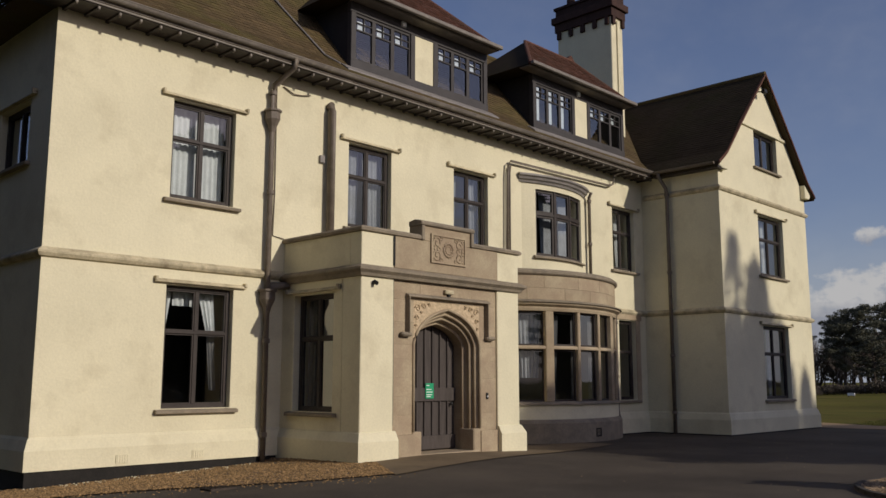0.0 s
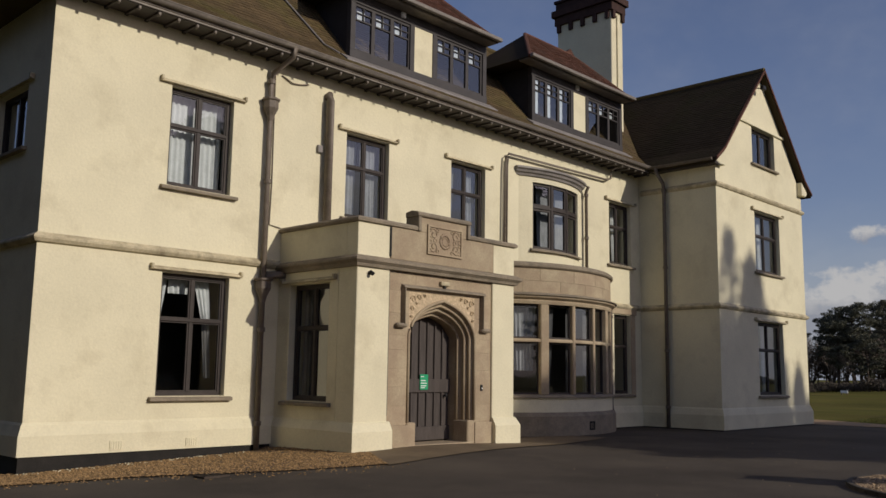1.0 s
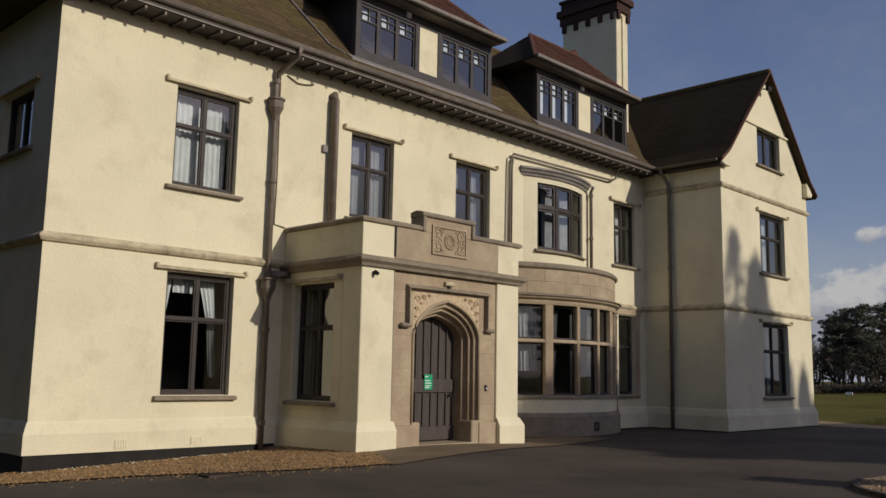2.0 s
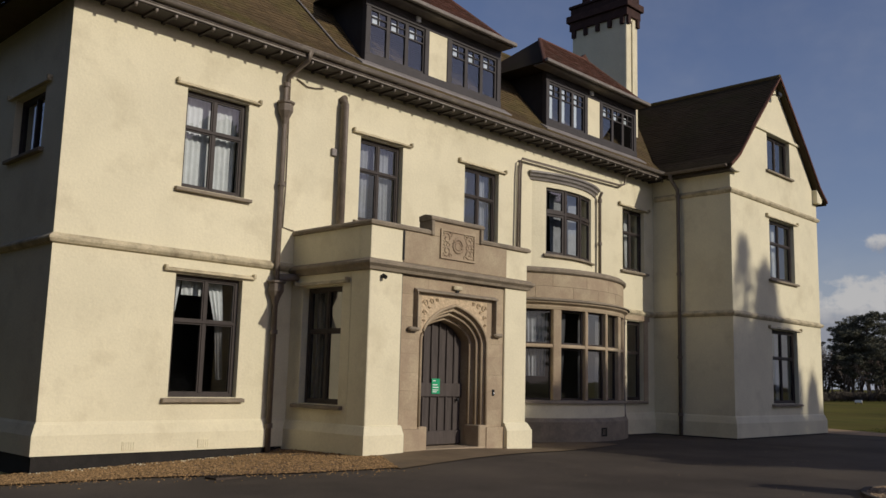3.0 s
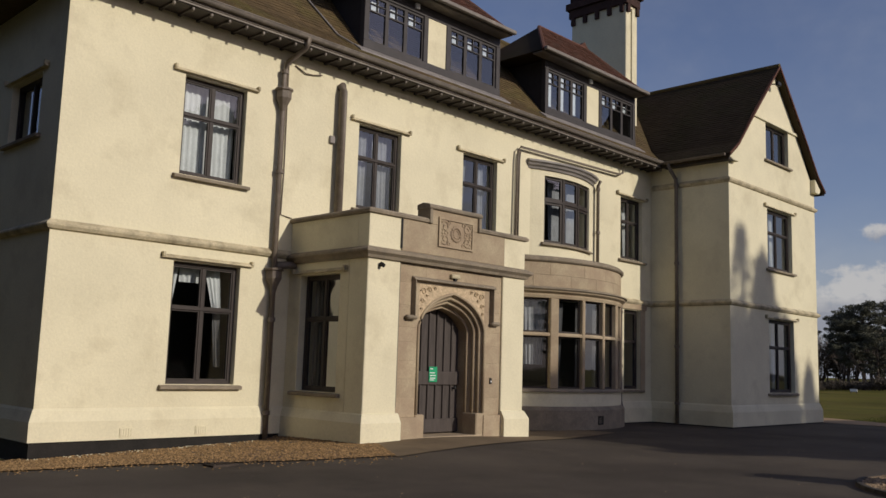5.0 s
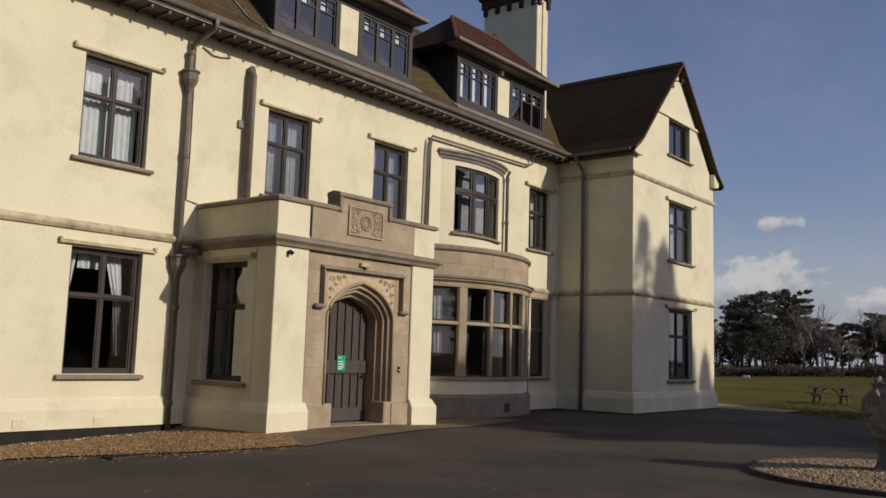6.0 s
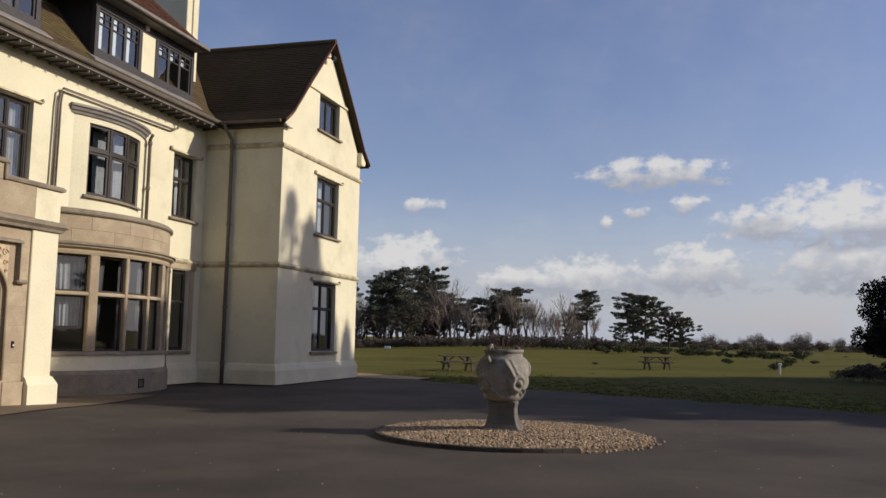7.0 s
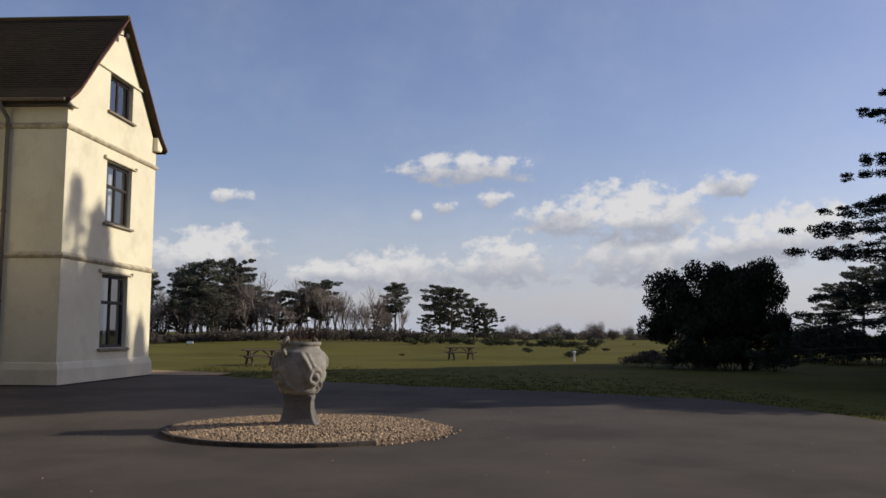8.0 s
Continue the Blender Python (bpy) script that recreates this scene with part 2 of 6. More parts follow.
DAMP = mat("bitumen_damp_course", (0.018, 0.016, 0.014), 0.8, 0.3, 5, 40, bump=0.003)
URN = mat("weathered_grey_urn_stone", (0.28, 0.26, 0.22), 0.9, 0.22, 4, 40, bump=0.008, bump_scale=26, spots=(0.11, 0.1, 0.085), spot_scale=5, spot_from=0.5, spot_to=0.72)
PEDESTAL = mat("dark_weathered_stone", (0.13, 0.12, 0.105), 0.9, 0.2, 4, 40, bump=0.006, bump_scale=30, spots=(0.07, 0.065, 0.055), spot_scale=3)
OLDWOOD = mat("weathered_bench_wood", (0.13, 0.1, 0.07), 0.85, 0.2, 6, 60, bump=0.002)
BARK = mat("tree_bark", (0.09, 0.07, 0.055), 0.95, 0.3, 3, 20, bump=0.02, bump_scale=9)
TWIG = mat("bare_twigs", (0.26, 0.21, 0.17), 0.95, 0.25, 1.5, 12)
# needle colour greyed and lightened to imitate distance haze
PINE = leaf_mat("hazed_pine_needles", (0.115, 0.115, 0.08))
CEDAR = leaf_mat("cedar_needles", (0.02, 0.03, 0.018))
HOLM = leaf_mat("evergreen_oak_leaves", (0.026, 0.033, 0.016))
SCRUB = leaf_mat("brown_scrub_leaves", (0.11, 0.09, 0.068))
GORSE = leaf_mat("gorse_leaves", (0.07, 0.075, 0.034))
REDTWIG = mat("dead_flower_stems", (0.10, 0.055, 0.045), 0.95, 0.2, 5, 30)


# ---- mesh helpers ----
class Shape:
    """Collects vertices and faces for one mesh."""

    def __init__(self):
        self.v, self.f = [], []

    def face(self, *pts):
        n = len(self.v)
        self.v += [tuple(p) for p in pts]
        self.f.append(tuple(range(n, n + len(pts))))
        return self

    def grid(self, rows, close=False, loop=False):
        """Quads between successive rows of points; close joins the ends of each row, loop joins last row to first."""
        n, k = len(self.v), len(rows[0])
        for r in rows:
            self.v += [tuple(p) for p in r]
        last = len(rows) if loop else len(rows) - 1
        for i in range(last):
            a, b = n + i * k, n + ((i + 1) % len(rows)) * k
            for j in range(k if close else k - 1):
                j2 = (j + 1) % k
                self.f.append((a + j, a + j2, b + j2, b + j))
        return self

    def prism(self, a, b):
        """A closed solid between two matching outlines."""
        n, k = len(self.v), len(a)
        self.v += [tuple(p) for p in a] + [tuple(p) for p in b]
        self.f.append(tuple(range(n + k - 1, n - 1, -1)))
        self.f.append(tuple(range(n + k, n + 2 * k)))
        for j in range(k):
            j2 = (j + 1) % k
            self.f.append((n + j, n + j2, n + k + j2, n + k + j))
        return self

    def box(self, x0, x1, y0, y1, z0, z1):
        return self.prism([(x0, y0, z0), (x1, y0, z0), (x1, y1, z0), (x0, y1, z0)], [(x0, y0, z1), (x1, y0, z1), (x1, y1, z1), (x0, y1, z1)])

    def tube(self, path, r, n=8, r_end=None):
        """A round bar along a path."""
        path = [Vector(p) for p in path]
        rows = []
        for i, p in enumerate(path):
            d = (path[min(i + 1, len(path) - 1)] - path[max(i - 1, 0)]).normalized()
            side = d.cross(Vector((0, 0, 1)) if abs(d.z) < 0.9 else Vector((1, 0, 0))).normalized()
            up = side.cross(d)
            rr = r if r_end is None else r + (r_end - r) * i / (len(path) - 1)
            rows.append([p + (side * math.cos(t) + up * math.sin(t)) * rr for t in (2 * math.pi * k / n for k in range(n))])
        s = len(self.v)
        self.grid(rows, close=True)
        self.f.append(tuple(range(s + n - 1, s - 1, -1)))
        self.f.append(tuple(range(s + (len(rows) - 1) * n, s + len(rows) * n)))
        return self

    def lathe(self, profile, cx, cy, n=24):
        rows = [[(cx + r * math.cos(t), cy + r * math.sin(t), z) for t in (2 * math.pi * k / n for k in range(n))] for r, z in profile]
        return self.grid(rows, close=True)

    def mesh(self, name, bevel=0.0, smooth=False):
        me = bpy.data.meshes.new(name)
        me.from_pydata(self.v, [], self.f)
        bm = bmesh.new()
        bm.from_mesh(me)
        bmesh.ops.remove_doubles(bm, verts=bm.verts, dist=0.0004)
        bmesh.ops.recalc_face_normals(bm, faces=bm.faces)
        if bevel:
            edges = [e for e in bm.edges if len(e.link_faces) == 2 and e.calc_face_angle(0) > 0.6]
            bmesh.ops.bevel(bm, geom=edges, offset=bevel, segments=1, affect="EDGES", clamp_overlap=True)
        if smooth:
            for f in bm.faces:
                f.smooth = True
        bm.to_mesh(me)
        bm.free()
        return me


def part(name, shape, material, parent=None, label="", bevel=0.0, smooth=False):
    """Links a shape as one mesh object, under a thing or a part."""
    me = shape if isinstance(shape, bpy.types.Mesh) else shape.mesh(name, bevel, smooth)
    if not me.materials:
        me.materials.append(material)
    ob = new(name, me)
    if parent is not None:
        ob.parent = parent
    if label:
        ob["label"] = label
    return ob


def thing(name, label, category, group="", kind="", at=(0, 0, 0)):
    ob = new(name)
    ob.empty_display_size = 0.2
    ob.location = at
    return tagged(ob, label, category, group, kind)


def wall_sheet(u0, u1, z0, z1, holes, place, depth, reveal=True):
    """A wall between u0..u1 and z0..z1 with rectangular holes; place(u, d, z) gives the point d metres behind its face."""
    us = sorted({u0, u1, *[h for q in holes for h in q[:2]]})
    zs = sorted({z0, z1, *[h for q in holes for h in q[2:]]})
    us = [u for u in us if u0 <= u <= u1]
    zs = [z for z in zs if z0 <= z <= z1]
    s = Shape()
    cells = set()
    for i in range(len(us) - 1):
        for j in range(len(zs) - 1):
            um, zm = (us[i] + us[i + 1]) / 2, (zs[j] + zs[j + 1]) / 2
            if not any(a < um < b and c < zm < d for a, b, c, d in holes):
                cells.add((i, j))
    for i, j in cells:
        a, b, c, d = us[i], us[i + 1], zs[j], zs[j + 1]
        s.face(place(a, 0, c), place(b, 0, c), place(b, 0, d), place(a, 0, d))
        s.face(place(b, depth, c), place(a, depth, c), place(a, depth, d), place(b, depth, d))
        for (di, dj, p, q) in ((-1, 0, (a, c), (a, d)), (1, 0, (b, d), (b, c)), (0, -1, (b, c), (a, c)), (0, 1, (a, d), (b, d))):
            if (i + di, j + dj) not in cells:
                s.face(place(p[0], 0, p[1]), place(q[0], 0, q[1]), place(q[0], depth, q[1]), place(p[0], depth, p[1]))
    return s


def along(profile, pts):
    """A moulding: profile of (out, z) carried along a level path of (x, y, nx, ny), n pointing outwards."""
    rows = [[(x + nx * o, y + ny * o, z) for o, z in profile] for x, y, nx, ny in pts]
    s = Shape()
    s.grid(rows, close=True)
    k = len(profile)
    s.f.append(tuple(range(k - 1, -1, -1)))
    s.f.append(tuple(range((len(rows) - 1) * k, len(rows) * k)))
    return s

# ---- the ground ----
FY, PY, WY = 13.77, 11.50, 11.28          # faces of the main front, the porch and the wing
HX, WX, WR = 5.35, 22.95, 29.06           # left corner of the house, left and right corners of the wing


def ground_z(x, y):
    """The drive rises a little to the door and falls towards the left corner of the house."""
    rise = 0.13 * math.exp(-((x - 11.6) / 3.0) ** 2) * max(0.0, min(1.0, (y - 8.0) / 3.3))
    fall = -0.09 * math.exp(-((x - 4.0) / 2.2) ** 2) * max(0.0, min(1.0, (y - 9.0) / 3.5))
    dip = -0.085 * max(0.0, min(1.0, (y - 11.5) / 2.0)) * max(0.0, min(1.0, (9.9 - x) / 0.5))
    return rise + fall + dip


def lawn_z(x, y):
    d = math.hypot(x, y)
    if -20 < x < 14 and -5 < y < 25:      # under the drive and the house
        return -0.4
    if d < 42:
        return -0.05
    k = min(1.0, (d - 42) / 25.0)
    return -0.05 + k * (0.35 * math.sin(x * 0.061 + 1.0) * math.sin(y * 0.083) + 0.12 * math.sin(x * 0.15) * math.cos(y * 0.11)) * min(1.0, 220.0 / d)


def sheet(xs, ys, zf):
    s = Shape()
    s.grid([[(x, y, zf(x, y)) for x in xs] for y in ys])
    return s


def spaced():
    a = [i * 4.0 for i in range(0, 30)]
    b = [120 * 1.35 ** i for i in range(1, 12)]
    half = a + b
    return [-v for v in reversed(half[1:])] + half


axis = spaced()
tagged(part("ground", sheet(axis, axis, lawn_z), GRASS, smooth=True), "rough green lawn reaching to the horizon", "ground", kind="structure")

EDGE = [(31.5, 13.0), (30.2, 11.0), (27.2, 6.3), (24.4, 1.6), (22.0, -3.4), (20.2, -5.5), (17.9, -6.4), (15.4, -7.0), (9.0, -8.6), (-6.0, -11.0), (-30.0, -14.0)]


def edge_x(y):
    """Where the drive gives way to the lawn, for a line across at y."""
    if y >= EDGE[0][1]:
        return EDGE[0][0]
    for (xa, ya), (xb, yb) in zip(EDGE, EDGE[1:]):
        if yb <= y <= ya:
            t = (ya - y) / (ya - yb)
            return xa + (xb - xa) * t + 0.16 * math.sin(y * 2.3) + 0.1 * math.sin(y * 5.1 + 1)
    return EDGE[-1][0]


def drive():
    s, rows = Shape(), []
    ys = [-13.5 + 0.5 * i for i in range(56)]
    for y in ys:
        r = edge_x(y)
        rows.append([(-35 + (r + 35) * k / 110.0, y, ground_z(-35 + (r + 35) * k / 110.0, y)) for k in range(111)])
    s.grid(rows)
    return s


tagged(part("road", drive(), ASPHALT, smooth=True), "worn dark grey asphalt forecourt in front of the house", "driveway", kind="structure")

sand = Shape()
sand.grid([[(x, y, 0.012) for x in (29.2, 29.6, 30.2, 30.9 + 0.5 * (y - 9))] for y in (9.0, 9.5, 10.2, 11.0, 12.0, 13.5)])
tagged(part("path", sand, SAND), "strip of sandy path beside the end of the wing", "path", kind="structure")


def strip(poly_top, poly_bottom, lift):
    """A thin sheet between two edges of matching points that follows the ground."""
    s = Shape()
    rows = []
    for i in range(13):
        t = i / 12
        rows.append([(a[0] + (b[0] - a[0]) * t, a[1] + (b[1] - a[1]) * t, 0) for a, b in zip(poly_top, poly_bottom)])
    rows = [[(x, y, ground_z(x, y) + lift) for x, y, _ in r] for r in rows]
    s.grid(rows)
    return s


def lerp_line(pts, n):
    out, seg = [], []
    for a, b in zip(pts, pts[1:]):
        seg.append(math.dist(a, b))
    total = sum(seg)
    for i in range(n):
        d = total * i / (n - 1)
        for (a, b), L in zip(zip(pts, pts[1:]), seg):
            if d <= L + 1e-9:
                t = d / L
                out.append((a[0] + (b[0] - a[0]) * t, a[1] + (b[1] - a[1]) * t))
                break
            d -= L
    return out


BED_IN = lerp_line([(2.0, 14.0), (5.0, 13.9), (9.7, 13.9), (9.95, 11.6), (10.1, 11.3)], 26)
BED_OUT = lerp_line([(2.0, 13.3), (4.5, 12.45), (5.6, 11.7), (7.1, 10.85), (8.0, 10.45), (9.4, 10.1)], 26)
bed = tagged(part("gravel_bed", strip(BED_IN, BED_OUT, 0.018), SOIL), "strip of tan gravel along the foot of the house wall", "gravel", kind="structure")
apron = strip(lerp_line([(10.0, 11.7), (14.4, 11.9), (15.6, 12.8), (17.8, 12.6)], 22), lerp_line([(9.35, 10.0), (11.9, 10.4), (15.0, 10.95), (17.9, 11.7)], 22), 0.016)
tagged(part("pavement", apron, APRON), "sandy brown apron of paving before the porch", "paving", kind="structure")


def pebble_mesh(name, spots, size, material, seed):
    """Many small faceted stones in one mesh."""
    rnd = random.Random(seed)
    v, f = [], []
    for x, y, z in spots:
        r = size * rnd.uniform(0.55, 1.25)
        a = rnd.uniform(0, 6.28)
        n = len(v)
        k = 5
        v.append((x, y, z + r * rnd.uniform(0.45, 0.75)))
        for j in range(k):
            t = a + 6.283 * j / k
            q = r * rnd.uniform(0.75, 1.1)
            v.append((x + q * math.cos(t), y + q * 0.8 * math.sin(t), z + r * rnd.uniform(0.1, 0.3)))
        for j in range(k):
            t = a + 6.283 * j / k
            v.append((x + 0.8 * r * math.cos(t), y + 0.7 * r * math.sin(t), z - 0.3 * r))
        for j in range(k):
            j2 = (j + 1) % k
            f.append((n, n + 1 + j, n + 1 + j2))
            f.append((n + 1 + j, n + 1 + k + j, n + 1 + k + j2, n + 1 + j2))
    me = bpy.data.meshes.new(name)
    me.from_pydata(v, [], f)
    me.materials.append(material)
    return me


rg = random.Random(5)
spots = []
for _ in range(17000):
    k, t = rg.randrange(25), rg.random() ** 0.9
    w = rg.random()
    a = [BED_IN[k][i] + (BED_IN[k + 1][i] - BED_IN[k][i]) * w for i in (0, 1)]
    b = [BED_OUT[k][i] + (BED_OUT[k + 1][i] - BED_OUT[k][i]) * w for i in (0, 1)]
    x, y = a[0] + (b[0] - a[0]) * t, a[1] + (b[1] - a[1]) * t
    if x > 2.6 and not (x > 9.85 and y > 11.45):
        spots.append((x, y, ground_z(x, y) + 0.02))
for _ in range(260):   # stones kicked out onto the drive
    k = rg.randrange(6, 25)
    b = BED_OUT[k]
    x, y = b[0] + rg.uniform(-0.3, 0.6), b[1] - abs(rg.gauss(0, 0.35))
    spots.append((x, y, ground_z(x, y) + 0.002))
tagged(part("gravel", pebble_mesh("gravel", spots, 0.018, PEBBLE, 1), PEBBLE), "loose tan pebbles in the bed along the wall", "gravel", kind="stuff")

flakes = [(x, FY - 0.1 - abs(rg.gauss(0, 0.12)), 0) for x in (rg.uniform(HX - 0.1, 9.3) for _ in range(80))]
flakes = [(x, y, ground_z(x, y) + 0.03) for x, y, _ in flakes]
tagged(part("paint_flakes", pebble_mesh("paint_flakes", flakes, 0.014, CREAM, 6), CREAM), "flakes of pale paint fallen on the gravel below the wall", "paint flakes", kind="stuff")

drain = Shape()
drain.box(6.55, 6.95, 10.62, 10.9, ground_z(6.7, 10.7) - 0.05, ground_z(6.7, 10.7) + 0.028)
for i in range(6):
    drain.box(6.58 + i * 0.06, 6.60 + i * 0.06, 10.64, 10.88, ground_z(6.7, 10.7) + 0.02, ground_z(6.7, 10.7) + 0.036)
tagged(part("drain_cover", drain, mat("rusty_iron", (0.06, 0.045, 0.035), 0.8, 0.3, 5, 40), bevel=0.004), "rusty iron drain cover set in the gravel edge", "drain cover")

# ---- the house ----
house = thing("country_house", "large cream rendered country house with stone porch and brown tiled roof", "house")


def front(y):
    return lambda u, d, z: (u, y + d, z)


def side(x):
    return lambda u, d, z: (x + d, u, z)


def pbox(s, place, u0, u1, d0, d1, z0, z1):
    return s.prism([place(u0, d0, z0), place(u1, d0, z0), place(u1, d1, z0), place(u0, d1, z0)],
                   [place(u0, d0, z1), place(u1, d0, z1), place(u1, d1, z1), place(u0, d1, z1)])


def curtain(place, a0, a1, b0, b1, z0, z1, d, parent, label="", material=None):
    """A hanging cloth with pleats: from a0..a1 at the top to b0..b1 at the bottom."""
    s, n = Shape(), 26
    rows = []
    for j in range(7):
        t = j / 6
        row = []
        for i in range(n + 1):
            k = i / n
            u = (a0 + (a1 - a0) * k) * (1 - t) + (b0 + (b1 - b0) * k) * t
            row.append(place(u, d + 0.03 * math.sin(k * 6.28 * max(2, (a1 - a0) * 9)) * (0.5 + 0.5 * t) + 0.008 * math.sin(k * 41), z1 + (z0 - z1) * t))
        rows.append(row)
    s.grid(rows)
    return part("curtain", s, material or CURTAIN, parent, label, smooth=True)


def window(place, u0, u1, z0, z1, mullions=(0.5,), transoms=(0.62,), recess=0.12, hood=True, sill=True, frame_w=0.07, bar=0.032, material=None, hood_over=0.24):
    """A framed window set in its opening, with panes, a sill and a thin hood over it."""
    m = material or DARKWOOD
    s = Shape()
    d0, d1 = recess, recess + 0.09
    pbox(s, place, u0, u0 + frame_w, d0, d1, z0, z1)
    pbox(s, place, u1 - frame_w, u1, d0, d1, z0, z1)
    pbox(s, place, u0 + frame_w, u1 - frame_w, d0, d1, z0, z0 + frame_w)
    pbox(s, place, u0 + frame_w, u1 - frame_w, d0, d1, z1 - frame_w, z1)
    ob = part("window", s, m, house, bevel=0.006)
    us = [u0 + frame_w] + [u0 + (u1 - u0) * q for q in mullions] + [u1 - frame_w]
    zs = [z0 + frame_w] + [z0 + (z1 - z0) * q for q in transoms] + [z1 - frame_w]
    for u in us[1:-1]:
        part("mullion", pbox(Shape(), place, u - bar, u + bar, d0 + 0.004, d1 - 0.006, z0 + frame_w, z1 - frame_w), m, ob, bevel=0.006)
    for z in zs[1:-1]:
        part("transom", pbox(Shape(), place, u0 + frame_w, u1 - frame_w, d0 - 0.006, d1 - 0.012, z - bar * 0.8, z + bar * 0.8), m, ob, bevel=0.006)
    for i in range(len(us) - 1):
        for j in range(len(zs) - 1):
            a, b, c, e = us[i], us[i + 1], zs[j], zs[j + 1]
            casement = Shape()
            w = 0.024
            al, bl = (a if i == 0 else a + bar), (b if i == len(us) - 2 else b - bar)
            cl, el = (c if j == 0 else c + bar * 0.8), (e if j == len(zs) - 2 else e - bar * 0.8)
            for q in ((al, al + w, cl, el), (bl - w, bl, cl, el), (al + w, bl - w, cl, cl + w), (al + w, bl - w, el - w, el)):
                pbox(casement, place, q[0], q[1], d0 + 0.02, d1 - 0.02, q[2], q[3])
            part("casement", casement, m, ob)
            pane = Shape()
            tilt = ((i * 7 + j * 3 + int(u0 * 10)) % 5 - 2) * 0.0015
            pane.face(place(al + w, d0 + 0.045 + tilt, cl + w), place(bl - w, d0 + 0.045 - tilt, cl + w), place(bl - w, d0 + 0.045 - tilt, el - w), place(al + w, d0 + 0.045 + tilt, el - w))
            p = part("pane", pane, GLASS, ob)
            p.visible_shadow = False
    if sill:
        sl = Shape()
        o = 0.13
        sl.prism([place(u0 - o, -0.09, z0 - 0.085), place(u1 + o, -0.09, z0 - 0.085), place(u1 + o, recess + 0.02, z0 - 0.085), place(u0 - o, recess + 0.02, z0 - 0.085)],
                 [place(u0 - o, -0.09, z0 - 0.025), place(u1 + o, -0.09, z0 - 0.025), place(u1 + o, recess + 0.02, z0 + 0.01), place(u0 - o, recess + 0.02, z0 + 0.01)])
        part("sill", sl, STONE_GREY, ob, "weathered brown stone sill", bevel=0.008)
    if hood:
        h = Shape()
        o = hood_over
        h.prism([place(u0 - o, -0.075, z1 + 0.03), place(u1 + o, -0.075, z1 + 0.03), place(u1 + o, 0.02, z1 + 0.03), place(u0 - o, 0.02, z1 + 0.03)],
                [place(u0 - o, -0.06, z1 + 0.065), place(u1 + o, -0.06, z1 + 0.065), place(u1 + o, 0.02, z1 + 0.11), place(u0 - o, 0.02, z1 + 0.11)])
        for q in (u0 - o, u1 + o - 0.05):
            pbox(h, place, q, q + 0.05, -0.085, 0.01, z1 + 0.05, z1 + 0.13)
        part("hood_mould", h, WORN_CREAM, ob, bevel=0.008)
    return ob


F, W = front(FY), front(WY)
SF = side(HX)
MAIN_HOLES = [(7.45, 8.72, 4.62, 6.40), (7.47, 8.80, 1.00, 3.10), (11.45, 12.66, 4.62, 6.40), (14.64, 15.86, 4.62, 6.40),
              (21.30, 22.46, 4.65, 6.45), (21.50, 22.36, 0.95, 3.20)]
bay_hole, bow_hole = (16.35, 20.75, 0.95, 3.25), (17.45, 19.55, 4.62, 6.45)
part("wall", wall_sheet(HX, WX + 0.3, -0.3, 7.45, MAIN_HOLES + [bay_hole, bow_hole], F, 0.35), CREAM, house)
part("wall", wall_sheet(FY + 0.35, 20.0, -0.3, 7.45, [(14.62, 15.95, 5.02, 6.08)], SF, 0.35), CREAM, house)
WING_HOLES = [(25.42, 27.20, 4.64, 6.46), (25.40, 27.20, 0.95, 3.11)]
part("wall", wall_sheet(WX, WR, -0.3, 7.5, WING_HOLES, W, 0.35), CREAM, house)
part("wall", wall_sheet(WY + 0.35, 20.0, -0.3, 7.5, [], side(WX), 0.35), CREAM, house)
part("wall", Shape().box(WR - 0.35, WR, WY + 0.35, 20.0, -0.3, 7.5), CREAM, house)
part("wall", Shape().box(HX, WR, 20.0, 20.35, -0.3, 7.5), CREAM, house)

gable = Shape()
GW = (25.42, 27.06, 7.98, 9.12)


def slab(outline, y0, y1):
    return [(x, y0, z) for x, z in outline], [(x, y1, z) for x, z in outline]


for outline in ([(WX, 7.5), (GW[0], 7.5), (GW[0], GW[3]), (24.24, GW[3])], [(GW[1], 7.5), (WR, 7.5), (27.78, GW[3]), (GW[1], GW[3])],
                [(GW[0], 7.5), (GW[1], 7.5), (GW[1], GW[2]), (GW[0], GW[2])], [(24.24, GW[3]), (27.78, GW[3]), (26.02, 10.95)]):
    gable.prism(*slab(outline, WY, WY + 0.35))
part("gable", gable, CREAM, house)

# rooms behind the glass, lined in plaster darkened to look dim
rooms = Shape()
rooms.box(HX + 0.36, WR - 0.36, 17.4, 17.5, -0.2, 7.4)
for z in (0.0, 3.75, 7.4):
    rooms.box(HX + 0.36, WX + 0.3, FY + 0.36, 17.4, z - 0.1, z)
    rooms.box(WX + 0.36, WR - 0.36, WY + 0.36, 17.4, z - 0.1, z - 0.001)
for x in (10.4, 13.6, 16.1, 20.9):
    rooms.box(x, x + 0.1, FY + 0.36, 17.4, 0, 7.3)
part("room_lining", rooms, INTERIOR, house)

w1 = window(F, *MAIN_HOLES[0])
curtain(F, 7.5, 8.16, 7.5, 8.14, 4.7, 6.36, 0.36, w1)
curtain(F, 8.14, 8.72, 8.18, 8.7, 4.7, 6.36, 0.36, w1)
w2 = window(F, *MAIN_HOLES[1])
curtain(F, 7.46, 7.78, 7.46, 7.6, 1.9, 3.06, 0.38, w2)
curtain(F, 8.3, 8.6, 8.5, 8.66, 2.3, 3.06, 0.38, w2)
# same curtain continued in darker cloth: its dimness is in the colour
curtain(F, 8.5, 8.66, 8.6, 8.72, 1.3, 2.3, 0.38, w2, "lower part of the curtain, its dimness put into the cloth colour", DARK_CURTAIN)
